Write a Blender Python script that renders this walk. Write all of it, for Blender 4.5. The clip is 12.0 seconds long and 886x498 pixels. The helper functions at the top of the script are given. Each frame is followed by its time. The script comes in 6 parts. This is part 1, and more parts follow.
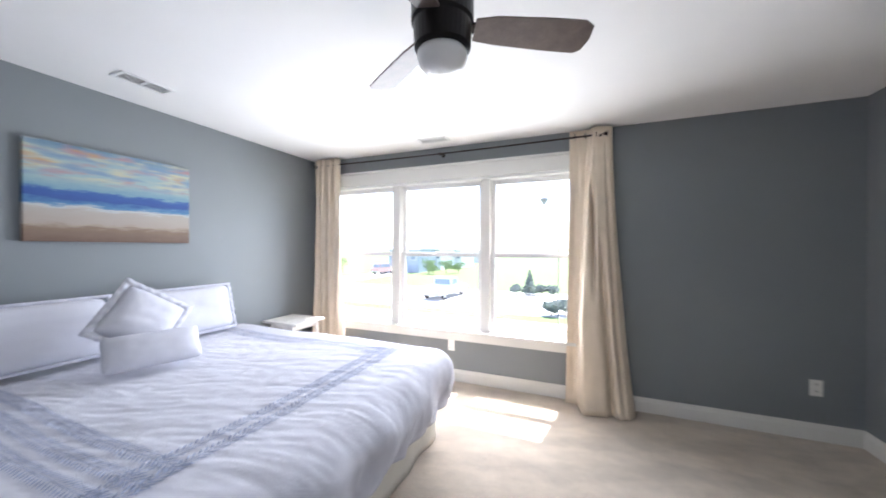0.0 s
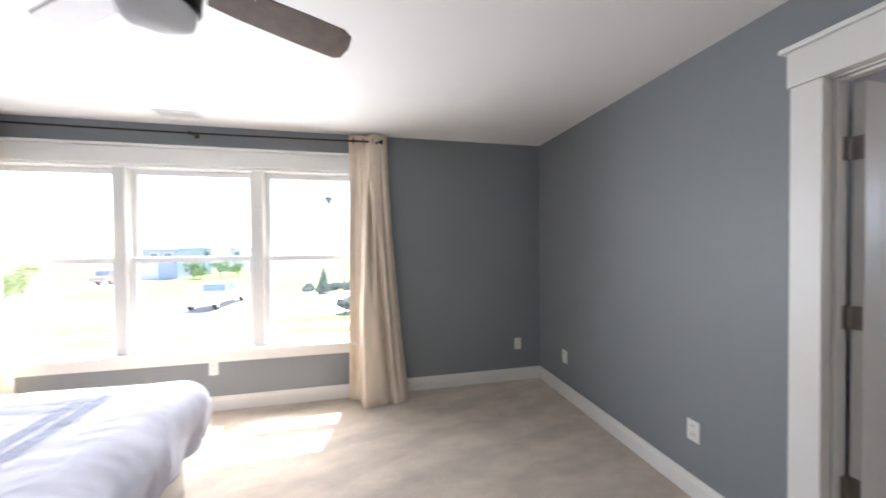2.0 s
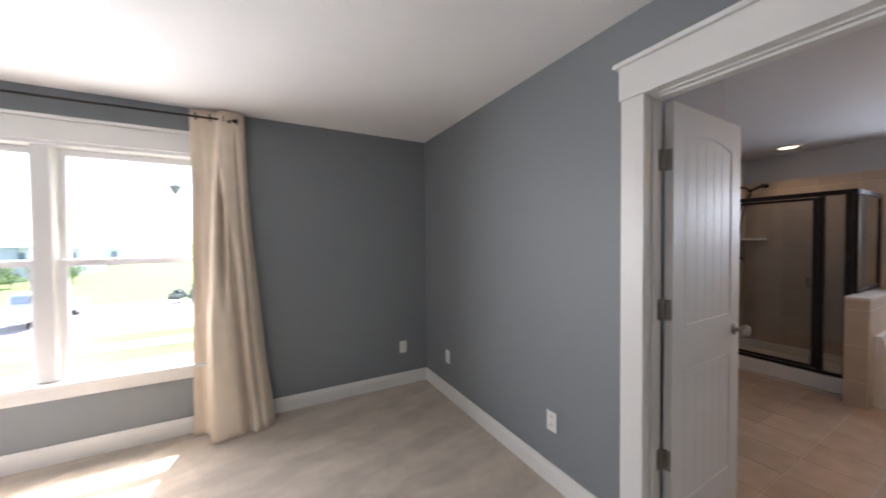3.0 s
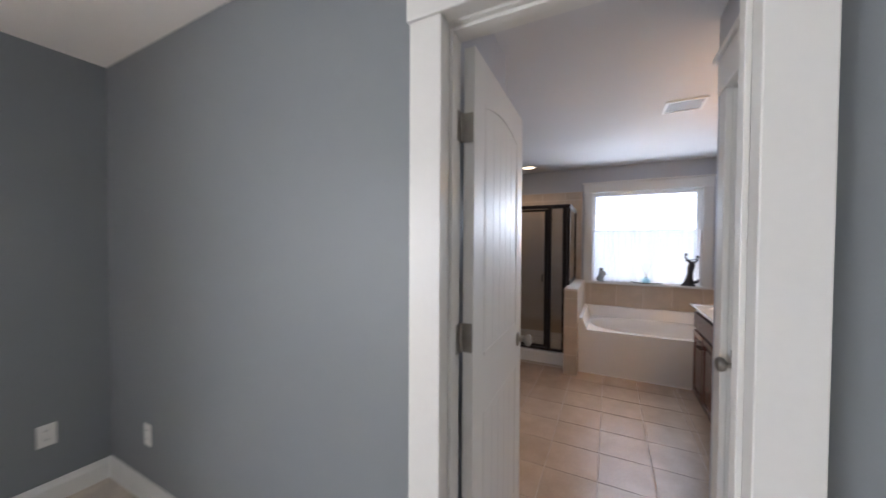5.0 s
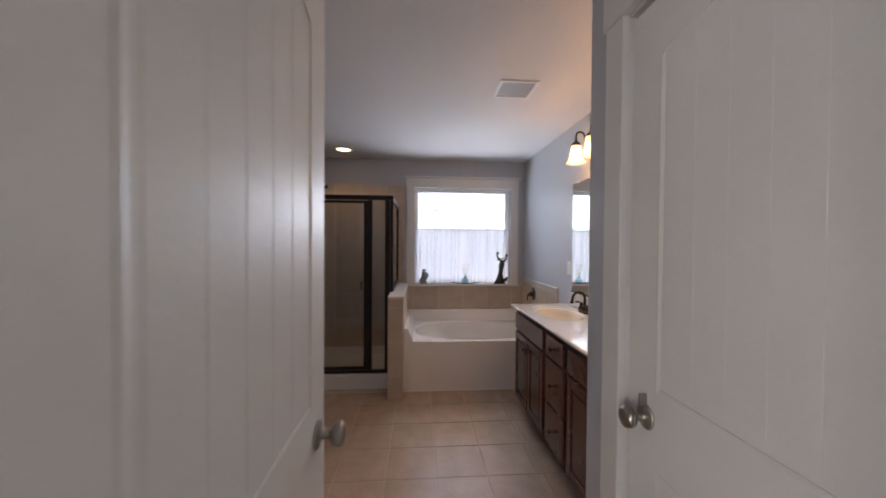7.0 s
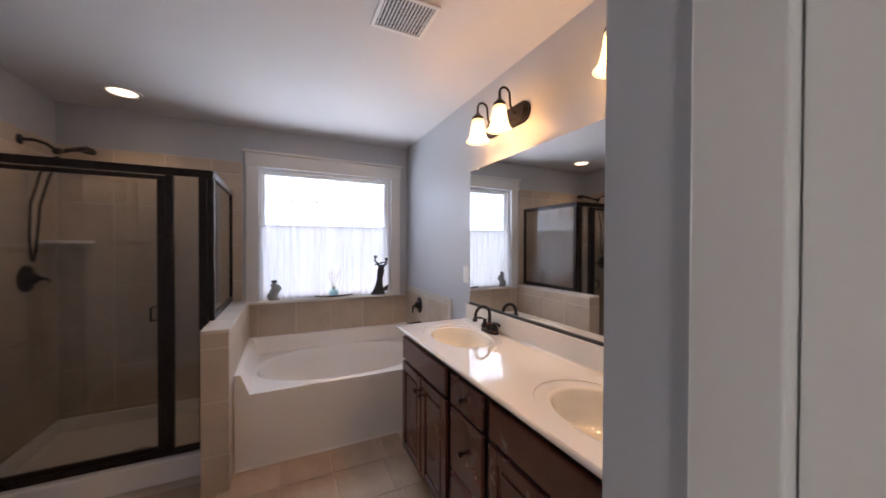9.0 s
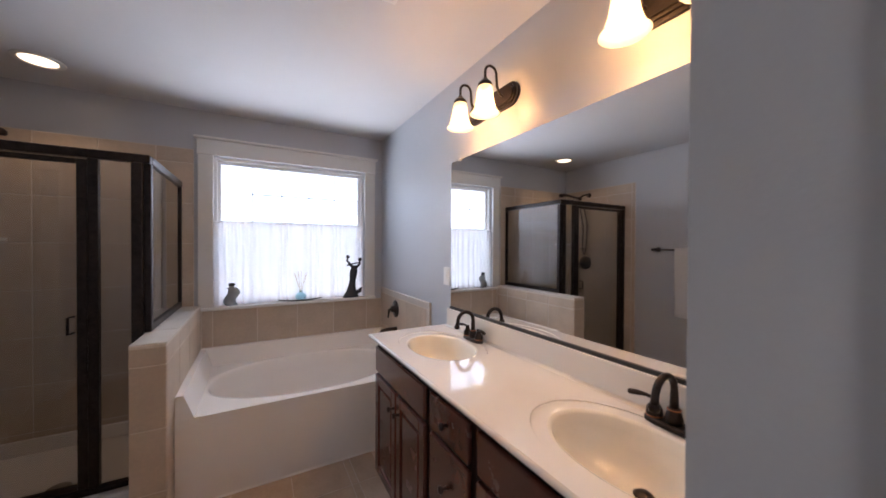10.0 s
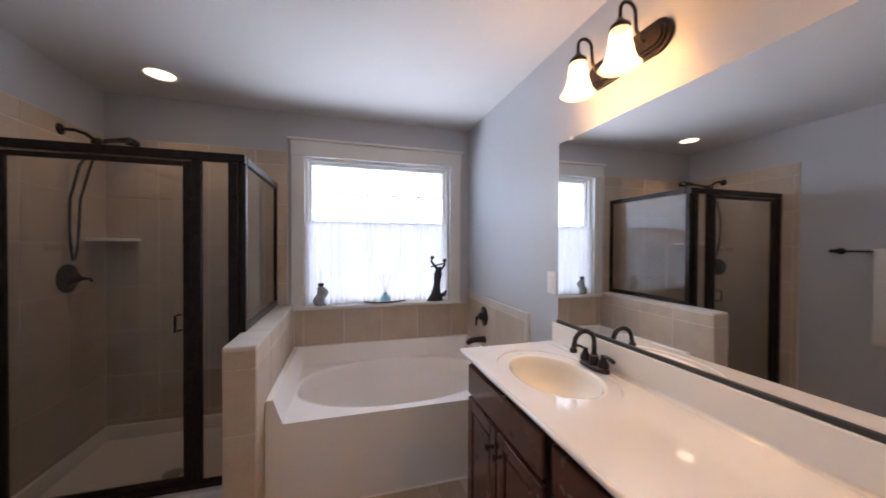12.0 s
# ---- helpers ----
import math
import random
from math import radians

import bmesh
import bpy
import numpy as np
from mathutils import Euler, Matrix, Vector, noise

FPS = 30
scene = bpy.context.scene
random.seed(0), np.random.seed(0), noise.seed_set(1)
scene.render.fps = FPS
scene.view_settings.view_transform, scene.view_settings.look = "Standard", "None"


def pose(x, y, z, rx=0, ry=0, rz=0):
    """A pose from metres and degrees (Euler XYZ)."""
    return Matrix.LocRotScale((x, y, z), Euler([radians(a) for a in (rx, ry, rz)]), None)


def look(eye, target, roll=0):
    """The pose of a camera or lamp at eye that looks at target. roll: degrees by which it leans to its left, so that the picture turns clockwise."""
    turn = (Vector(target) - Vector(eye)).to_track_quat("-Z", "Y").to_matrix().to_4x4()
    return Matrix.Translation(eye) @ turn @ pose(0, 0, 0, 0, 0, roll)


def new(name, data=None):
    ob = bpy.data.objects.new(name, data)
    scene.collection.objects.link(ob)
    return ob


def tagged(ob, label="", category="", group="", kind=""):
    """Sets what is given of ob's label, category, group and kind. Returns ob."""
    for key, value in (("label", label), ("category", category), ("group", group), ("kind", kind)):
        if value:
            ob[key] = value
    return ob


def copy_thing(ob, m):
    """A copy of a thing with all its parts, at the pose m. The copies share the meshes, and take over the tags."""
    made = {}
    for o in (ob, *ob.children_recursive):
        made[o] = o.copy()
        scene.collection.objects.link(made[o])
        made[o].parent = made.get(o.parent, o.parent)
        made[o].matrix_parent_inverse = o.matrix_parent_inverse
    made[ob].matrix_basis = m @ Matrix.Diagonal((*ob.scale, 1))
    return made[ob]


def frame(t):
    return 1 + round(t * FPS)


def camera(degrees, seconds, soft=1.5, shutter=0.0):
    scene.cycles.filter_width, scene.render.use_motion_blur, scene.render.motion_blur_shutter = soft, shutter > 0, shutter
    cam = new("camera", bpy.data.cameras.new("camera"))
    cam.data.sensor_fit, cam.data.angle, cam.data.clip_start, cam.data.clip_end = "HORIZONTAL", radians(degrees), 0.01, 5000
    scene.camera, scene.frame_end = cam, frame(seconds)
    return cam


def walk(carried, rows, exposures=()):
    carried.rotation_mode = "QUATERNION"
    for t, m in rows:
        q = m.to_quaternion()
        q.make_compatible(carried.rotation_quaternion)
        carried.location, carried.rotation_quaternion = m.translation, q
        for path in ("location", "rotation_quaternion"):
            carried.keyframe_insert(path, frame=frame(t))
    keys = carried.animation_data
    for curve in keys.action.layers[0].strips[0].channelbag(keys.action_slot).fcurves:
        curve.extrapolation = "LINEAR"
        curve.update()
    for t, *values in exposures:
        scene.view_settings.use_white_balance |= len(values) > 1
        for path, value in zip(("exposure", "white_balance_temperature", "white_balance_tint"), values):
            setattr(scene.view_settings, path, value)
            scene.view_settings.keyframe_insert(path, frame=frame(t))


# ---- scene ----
cam = camera(106.7, 12.0, soft=1.7, shutter=0.5)
PATH = [
    (0, (0.646, 0.062, 1.387), (-0.11, 1.913, 1.38), 0.2),
    (0.5, (0.627, 0.061, 1.413), (0.153, 2.004, 1.398), -0.1),
    (1, (0.671, 0.062, 1.421), (0.482, 2.052, 1.397), -0.4),
    (1.5, (0.692, 0.067, 1.421), (0.819, 2.062, 1.391), -0.4),
    (2, (0.761, 0.102, 1.427), (1.188, 2.056, 1.397), -0.5),
    (2.5, (0.884, 0.157, 1.431), (1.593, 2.026, 1.393), -0.5),
    (3, (1.037, 0.203, 1.437), (1.99, 1.961, 1.39), -0.5),
    (3.5, (1.172, 0.311, 1.439), (2.387, 1.899, 1.386), -0.4),
    (5.5, (1.811, 0.669, 1.425), (3.717, 1.274, 1.383), 0.4),
    (6, (1.999, 0.706, 1.426), (3.976, 1.0, 1.379), 0.4),
    (6.5, (2.236, 0.726, 1.412), (4.234, 0.814, 1.377), 0.4),
    (7, (2.442, 0.764, 1.408), (4.437, 0.621, 1.378), 0.4),
    (9, (3.195, 0.619, 1.412), (4.998, -0.247, 1.392), 0.2),
    (9.5, (3.284, 0.617, 1.41), (5.025, -0.368, 1.385), 0.3),
    (10, (3.388, 0.525, 1.402), (5.131, -0.457, 1.384), 0.3),
    (10.5, (3.465, 0.499, 1.384), (5.214, -0.471, 1.367), 0.3),
    (11, (3.554, 0.501, 1.391), (5.336, -0.406, 1.368), 0.4),
    (11.5, (3.639, 0.507, 1.397), (5.491, -0.248, 1.377), 0.3),
    (12, (3.716, 0.5, 1.401), (5.637, -0.057, 1.381), 0.3),
]
walk(cam, [(t, look(eye, target, roll)) for t, eye, target, roll in PATH],
     ((0, 2.15, 6150, 16), (1.5, 2.25, 6350, 17), (2.5, 2.2, 6500, 18), (3.5, 2.15, 6600, 20), (5.5, 2.5, 6400, 17), (6.5, 2.35, 6500, 19), (7, 2.0, 6850, 22), (9, 2.25, 6800, 22), (10, 2.28, 6700, 22), (11, 2.35, 6650, 22), (12, 2.35, 6600, 21)))


# ---- world and large lights ----
world = bpy.data.worlds.new("sky")
scene.world = world
world.use_nodes = True
wn = world.node_tree
sky = wn.nodes.new("ShaderNodeTexSky")
sky.sky_type = "NISHITA"
sky.sun_disc = False
SUN_TO = Vector((0.22, 1.0, 2.17)).normalized()
sky.sun_elevation = math.asin(SUN_TO.z)
sky.sun_rotation = math.atan2(SUN_TO.x, SUN_TO.y)
wn.links.new(sky.outputs["Color"], wn.nodes["Background"].inputs["Color"])
wn.nodes["Background"].inputs["Strength"].default_value = 0.15

sun = new("sun", bpy.data.lights.new("sun", "SUN"))
sun.data.energy, sun.data.angle, sun.data.color = 5.0, radians(0.5), (1.0, 0.95, 0.88)
sun.matrix_world = look(SUN_TO * 30, (0, 0, 0))


def area_lamp(name, m, sx, sy, watts, colour):
    ob = new(name, bpy.data.lights.new(name, "AREA"))
    ob.data.shape, ob.data.size, ob.data.size_y, ob.data.energy, ob.data.color = "RECTANGLE", sx, sy, watts, colour
    ob.matrix_world = m
    return ob


def bulb(name, x, y, z, watts, colour, radius=0.03):
    ob = new(name, bpy.data.lights.new(name, "POINT"))
    ob.data.energy, ob.data.color, ob.data.shadow_soft_size = watts, colour, radius
    ob.location = (x, y, z)
    return ob


# sky light in the bathroom window's opening, behind its obscured glass
area_lamp("bathroom_window_skylight", look((6.66, 0.225, 1.5), (0, 0.225, 1.5)), 1.18, 1.16, 12.8, (0.75, 0.875, 1.0)).data.spread = radians(150)
area_lamp("bedroom_window_skylight", look((-0.66, 3.235, 1.32), (-0.45, 0, 1.20)), 2.36, 1.5, 15.5, (0.88, 0.94, 1.0)).data.spread = radians(150)
WARM = (1.0, 0.60, 0.27)
SCONCES = (4.775, 3.87)
for sx in SCONCES:
    for dx in (-0.11, 0.11):
        bulb("sconce_bulb", sx + dx, -0.42, 2.098, 1.1, WARM, 0.035)
spot = new("downlight", bpy.data.lights.new("downlight", "SPOT"))
spot.data.energy, spot.data.color, spot.data.spot_size, spot.data.spot_blend, spot.data.shadow_soft_size = 1.8, (1.0, 0.74, 0.5), radians(120), 0.6, 0.07
spot.matrix_world = look((6.14, 1.6, 2.425), (6.14, 1.6, 0))


# ---- materials ----
def rgb(r, g, b):
    return (r, g, b, 1.0)


def mat(name, colour, rough=0.6, metal=0.0, scale=8.0, vary=0.06, bump=0.0, bump_scale=120.0, spread=0.05, sheen=0.0, coat=0.0, per_object=0.0):
    """A surface whose colour varies at two sizes, with uneven gloss and a fine relief."""
    m = bpy.data.materials.new(name)
    m.use_nodes = True
    nt = m.node_tree
    b = nt.nodes["Principled BSDF"]
    tc = nt.nodes.new("ShaderNodeTexCoord")
    geo = nt.nodes.new("ShaderNodeNewGeometry")
    big, fine = nt.nodes.new("ShaderNodeTexNoise"), nt.nodes.new("ShaderNodeTexNoise")
    big.inputs["Scale"].default_value, big.inputs["Detail"].default_value = scale, 4
    fine.inputs["Scale"].default_value, fine.inputs["Detail"].default_value = bump_scale, 3
    for n in (big, fine):
        nt.links.new(geo.outputs["Position"], n.inputs["Vector"])
    add = nt.nodes.new("ShaderNodeMath")
    add.operation = "ADD"
    nt.links.new(big.outputs["Fac"], add.inputs[0])
    half = nt.nodes.new("ShaderNodeMath")
    half.operation = "MULTIPLY"
    half.inputs[1].default_value = 0.5
    nt.links.new(fine.outputs["Fac"], half.inputs[0])
    nt.links.new(half.outputs[0], add.inputs[1])
    span = nt.nodes.new("ShaderNodeMapRange")
    span.inputs["From Min"].default_value, span.inputs["From Max"].default_value = 0.45, 1.05
    span.inputs["To Min"].default_value, span.inputs["To Max"].default_value = 1 - vary, 1 + vary
    nt.links.new(add.outputs[0], span.inputs["Value"])
    value = span.outputs[0]
    if per_object:
        info = nt.nodes.new("ShaderNodeObjectInfo")
        r2 = nt.nodes.new("ShaderNodeMapRange")
        r2.inputs["To Min"].default_value, r2.inputs["To Max"].default_value = 1 - per_object, 1 + per_object
        nt.links.new(info.outputs["Random"], r2.inputs["Value"])
        mul = nt.nodes.new("ShaderNodeMath")
        mul.operation = "MULTIPLY"
        nt.links.new(value, mul.inputs[0])
        nt.links.new(r2.outputs[0], mul.inputs[1])
        value = mul.outputs[0]
    scaled = nt.nodes.new("ShaderNodeVectorMath")
    scaled.operation = "SCALE"
    scaled.inputs[0].default_value = colour
    nt.links.new(value, scaled.inputs["Scale"])
    nt.links.new(scaled.outputs[0], b.inputs["Base Color"])
    rr = nt.nodes.new("ShaderNodeMapRange")
    rr.inputs["To Min"].default_value, rr.inputs["To Max"].default_value = max(0.02, rough - spread), min(1, rough + spread)
    nt.links.new(big.outputs["Fac"], rr.inputs["Value"])
    nt.links.new(rr.outputs[0], b.inputs["Roughness"])
    b.inputs["Metallic"].default_value = metal
    b.inputs["Sheen Weight"].default_value = sheen
    b.inputs["Coat Weight"].default_value = coat
    b.inputs["Coat Roughness"].default_value = 0.04
    if bump:
        bn = nt.nodes.new("ShaderNodeBump")
        bn.inputs["Strength"].default_value, bn.inputs["Distance"].default_value = bump, 0.01
        nt.links.new(fine.outputs["Fac"], bn.inputs["Height"])
        nt.links.new(bn.outputs[0], b.inputs["Normal"])
    return m


def glass(name, colour=(1, 1, 1), rough=0.0, ior=1.45):
    m = bpy.data.materials.new(name)
    m.use_nodes = True
    b = m.node_tree.nodes["Principled BSDF"]
    b.inputs["Base Color"].default_value = rgb(*colour)
    b.inputs["Transmission Weight"].default_value, b.inputs["Roughness"].default_value, b.inputs["IOR"].default_value = 1.0, rough, ior
    return m


def glow(name, colour, strength):
    m = bpy.data.materials.new(name)
    m.use_nodes = True
    b = m.node_tree.nodes["Principled BSDF"]
    b.inputs["Base Color"].default_value = rgb(0.8, 0.8, 0.78)
    b.inputs["Emission Color"].default_value = rgb(*colour)
    b.inputs["Emission Strength"].default_value = strength
    b.inputs["Roughness"].default_value = 0.3
    return m


def frosted_shade(name, colour, strength, clear):
    """Frosted glass that glows and lets part of its bulb's light straight through."""
    m = glow(name, colour, strength)
    nt = m.node_tree
    out, b = nt.nodes["Material Output"], nt.nodes["Principled BSDF"]
    p, mix = nt.nodes.new("ShaderNodeBsdfTransparent"), nt.nodes.new("ShaderNodeMixShader")
    p.inputs["Color"].default_value = rgb(1.0, 0.93, 0.80)
    mix.inputs[0].default_value = clear
    nt.links.new(b.outputs[0], mix.inputs[1])
    nt.links.new(p.outputs[0], mix.inputs[2])
    nt.links.new(mix.outputs[0], out.inputs["Surface"])
    return m


def sheer(name, colour, through_amount, rough=0.9):
    """Thin woven cloth that lets light through."""
    m = bpy.data.materials.new(name)
    m.use_nodes = True
    nt = m.node_tree
    nt.nodes.remove(nt.nodes["Principled BSDF"])
    out = nt.nodes["Material Output"]
    d, t, p = nt.nodes.new("ShaderNodeBsdfDiffuse"), nt.nodes.new("ShaderNodeBsdfTranslucent"), nt.nodes.new("ShaderNodeBsdfTransparent")
    d.inputs["Color"].default_value = rgb(*colour)
    t.inputs["Color"].default_value = rgb(*colour)
    a, c = nt.nodes.new("ShaderNodeMixShader"), nt.nodes.new("ShaderNodeMixShader")
    a.inputs[0].default_value = 0.085
    geo, wv = nt.nodes.new("ShaderNodeNewGeometry"), nt.nodes.new("ShaderNodeTexNoise")
    wv.inputs["Scale"].default_value = 60.0
    nt.links.new(geo.outputs["Position"], wv.inputs["Vector"])
    mr = nt.nodes.new("ShaderNodeMapRange")
    mr.inputs["To Min"].default_value, mr.inputs["To Max"].default_value = through_amount * 0.6, through_amount * 1.4
    nt.links.new(wv.outputs["Fac"], mr.inputs["Value"])
    nt.links.new(mr.outputs[0], c.inputs[0])
    nt.links.new(d.outputs[0], a.inputs[1])
    nt.links.new(t.outputs[0], a.inputs[2])
    nt.links.new(a.outputs[0], c.inputs[1])
    nt.links.new(p.outputs[0], c.inputs[2])
    nt.links.new(c.outputs[0], out.inputs["Surface"])
    return m


M_WALL = mat("grey_wall_paint", (0.212, 0.230, 0.243), 0.5, scale=1.5, vary=0.03, bump=0.035, bump_scale=260)
M_BATHWALL = mat("pale_blue_grey_wall_paint", (0.47, 0.488, 0.515), 0.35, scale=1.5, vary=0.03, bump=0.035, bump_scale=260)
M_CEIL = mat("white_ceiling_paint", (0.82, 0.81, 0.795), 0.9, scale=2.0, vary=0.02, bump=0.25, bump_scale=180)
# same white as M_CEIL, darkened to stand in for weaker light up there
M_BATHCEIL = mat("dimmed_white_bathroom_ceiling", (0.65, 0.64, 0.64), 0.9, scale=2.0, vary=0.03, bump=0.25, bump_scale=180)
M_TRIM = mat("white_trim_paint", (0.72, 0.71, 0.675), 0.32, scale=3.0, vary=0.025, bump=0.04, bump_scale=60)
M_DOOR = mat("white_door_paint", (0.73, 0.715, 0.68), 0.46, scale=3.0, vary=0.03, bump=0.06, bump_scale=90)
M_CARPET = mat("beige_carpet", (0.54, 0.46, 0.37), 0.97, scale=5.0, vary=0.27, bump=0.7, bump_scale=210, sheen=0.3)
nt = M_CARPET.node_tree
comb = nt.nodes.new("ShaderNodeMapping")
comb.inputs["Rotation"].default_value, comb.inputs["Scale"].default_value = (0, 0, radians(-16)), (0.75, 1.3, 1.0)
nt.links.new(nt.nodes["Geometry"].outputs["Position"], comb.inputs["Vector"])
nt.links.new(comb.outputs[0], nt.nodes["Noise Texture"].inputs["Vector"])
swath, track = nt.nodes.new("ShaderNodeMapping"), nt.nodes.new("ShaderNodeTexWave")
swath.inputs["Rotation"].default_value = (0, 0, radians(-16))
track.wave_type, track.bands_direction = "BANDS", "Y"
track.inputs["Scale"].default_value, track.inputs["Distortion"].default_value = 0.95, 5.0
track.inputs["Detail"].default_value, track.inputs["Detail Scale"].default_value = 4.0, 1.3
nt.links.new(nt.nodes["Geometry"].outputs["Position"], swath.inputs["Vector"])
nt.links.new(swath.outputs[0], track.inputs["Vector"])
band = nt.nodes.new("ShaderNodeMapRange")
band.interpolation_type = "SMOOTHSTEP"
band.inputs["From Min"].default_value, band.inputs["From Max"].default_value = 0.25, 0.75
band.inputs["To Min"].default_value, band.inputs["To Max"].default_value = -0.07, 0.07
nt.links.new(track.outputs["Fac"], band.inputs["Value"])
lay = nt.nodes.new("ShaderNodeMath")
nt.links.new(nt.nodes["Math"].outputs[0], lay.inputs[0])
nt.links.new(band.outputs[0], lay.inputs[1])
nt.links.new(lay.outputs[0], nt.nodes["Map Range"].inputs["Value"])
nt.nodes["Noise Texture"].inputs["Detail"].default_value, nt.nodes["Noise Texture"].inputs["Roughness"].default_value = 9, 0.7
M_GROUT = mat("tan_grout", (0.56, 0.45, 0.36), 0.9, scale=20, vary=0.08)
M_FLOORTILE = mat("beige_floor_tile", (0.50, 0.37, 0.272), 0.22, scale=7.0, vary=0.13, bump=0.05, bump_scale=70, spread=0.1, per_object=0.05)
M_WALLTILE = mat("beige_wall_tile", (0.52, 0.42, 0.325), 0.42, scale=6.0, vary=0.11, bump=0.02, bump_scale=60, spread=0.03, per_object=0.05)
M_CAPTILE = mat("pale_cap_tile", (0.56, 0.51, 0.45), 0.42, scale=6.0, vary=0.10, per_object=0.04)
M_WALLGROUT = mat("pale_grout", (0.68, 0.61, 0.53), 0.9, scale=20, vary=0.08)
M_TUB = mat("white_tub_acrylic", (0.86, 0.83, 0.795), 0.16, scale=3.0, vary=0.015)
M_MARBLE = mat("cream_cultured_marble", (0.82, 0.77, 0.70), 0.06, scale=5.0, vary=0.02, spread=0.02, coat=1.0)
M_BASIN = mat("bisque_basin", (0.84, 0.79, 0.69), 0.08, scale=5.0, vary=0.02, coat=0.4)
M_CHERRY = mat("dark_cherry_wood", (0.098, 0.030, 0.020), 0.26, scale=14.0, vary=0.18, bump=0.03, bump_scale=90, coat=0.2)
# cherry again, with the shade between and behind the fronts in its colour
M_SHADEDCHERRY = mat("shaded_cherry_face_frame", (0.026, 0.011, 0.008), 0.4, scale=14.0, vary=0.35, bump=0.05, bump_scale=90)
M_BRONZE = mat("oil_rubbed_bronze", (0.035, 0.027, 0.024), 0.35, 0.75, scale=30.0, vary=0.35, spread=0.12)
M_COPPER = mat("rubbed_copper_edge", (0.36, 0.14, 0.07), 0.35, 0.9, scale=30.0, vary=0.2)
M_NICKEL = mat("satin_nickel", (0.36, 0.335, 0.30), 0.3, 0.95, scale=40.0, vary=0.08)
M_MIRROR = mat("mirror_silver", (0.91, 0.925, 0.925), 0.02, 1.0, scale=1.0, vary=0.0, spread=0.0)
M_GLASS = glass("clear_glass", (0.97, 0.985, 0.98))
M_SHOWERGLASS = glass("shower_glass", (0.75, 0.745, 0.72), 0.0, 1.62)
M_FROST = glass("obscured_glass", (0.16, 0.174, 0.19), 0.85, 1.3)
M_VINYL = mat("white_window_vinyl", (0.80, 0.80, 0.80), 0.35, scale=4, vary=0.02)
M_GRILLE = mat("grey_window_grille", (0.15, 0.165, 0.19), 0.5, scale=6, vary=0.05)
M_LINEN = mat("beige_curtain_cloth", (0.74, 0.63, 0.50), 0.92, scale=9, vary=0.06, bump=0.35, bump_scale=420, sheen=0.2)
M_SHEER = sheer("white_sheer_cloth", (0.86, 0.88, 0.92), 0.06)
M_WHITECLOTH = mat("white_cotton", (0.64, 0.64, 0.70), 0.9, scale=6, vary=0.03, bump=0.3, bump_scale=300, sheen=0.15)
M_SPREAD = mat("white_bedspread_cotton", (0.62, 0.62, 0.69), 0.9, scale=5, vary=0.03, bump=0.25, bump_scale=260, sheen=0.15)
M_SKIRT = mat("cream_bed_skirt_cloth", (0.70, 0.67, 0.60), 0.92, scale=6, vary=0.05, bump=0.3, bump_scale=300)
M_PIPING = mat("pale_blue_piping", (0.60, 0.60, 0.68), 0.9, scale=60, vary=0.2, bump=0.5, bump_scale=160)
M_BLUETRIM = mat("blue_grey_embroidery", (0.36, 0.40, 0.54), 0.9, scale=60, vary=0.35, bump=0.6, bump_scale=160)
M_PLATE = mat("white_plastic_plate", (0.78, 0.77, 0.74), 0.4, scale=20, vary=0.02)
M_SLOT = mat("dark_slot", (0.03, 0.03, 0.03), 0.6, scale=20, vary=0.1)
M_FAN = mat("dark_bronze_fan_metal", (0.018, 0.016, 0.016), 0.35, 0.6, scale=20, vary=0.2)
M_BLADE = mat("brown_fan_blade_wood", (0.14, 0.10, 0.085), 0.45, scale=22, vary=0.25, bump=0.05)
M_OPAL = mat("opal_glass_bowl", (0.78, 0.78, 0.78), 0.25, scale=5, vary=0.02)
M_SHADE = frosted_shade("lit_frosted_shade", (1.0, 0.68, 0.36), 0.24, 0.58)
M_DISC = glow("lit_downlight", (1.0, 0.80, 0.56), 0.8)
M_VENT = mat("white_vent_metal", (0.74, 0.74, 0.73), 0.45, scale=10, vary=0.03)
M_WHITEWASH = mat("whitewashed_wood", (0.70, 0.68, 0.64), 0.6, scale=18, vary=0.14, bump=0.15, bump_scale=70)
M_TOWEL = mat("white_terry_towel", (0.80, 0.79, 0.76), 0.97, scale=10, vary=0.04, bump=0.9, bump_scale=260, sheen=0.3)
M_BLACK = mat("black_figurine_resin", (0.012, 0.012, 0.018), 0.3, scale=20, vary=0.3)
M_BLUEGLASS = glass("pale_blue_glass", (0.30, 0.66, 0.80), 0.05)
M_REED = mat("pale_reed", (0.55, 0.45, 0.32), 0.8, scale=40, vary=0.15)
M_DISH = mat("dark_wood_dish", (0.02, 0.014, 0.012), 0.3, scale=25, vary=0.3)
M_SILVER = mat("silver_bottle_glaze", (0.42, 0.44, 0.44), 0.22, 0.6, scale=20, vary=0.1)
M_GRASS = mat("lawn_grass", (0.125, 0.175, 0.06), 0.95, scale=0.6, vary=0.35, bump=0.6, bump_scale=9)
M_ROAD = mat("pale_concrete", (0.50, 0.49, 0.47), 0.9, scale=0.5, vary=0.10, bump=0.2, bump_scale=12)
# foliage, blue siding, dark glass and red paint: colours paled to imitate glare
M_LEAF = mat("glare_paled_green_foliage", (0.17, 0.25, 0.10), 0.85, scale=1.5, vary=0.4, bump=0.5, bump_scale=14)
M_CONIFER = mat("glare_paled_conifer_foliage", (0.15, 0.185, 0.165), 0.85, scale=2.5, vary=0.4, bump=0.5, bump_scale=14)
M_BARK = mat("brown_bark", (0.12, 0.09, 0.07), 0.9, scale=6, vary=0.3, bump=0.5, bump_scale=25)
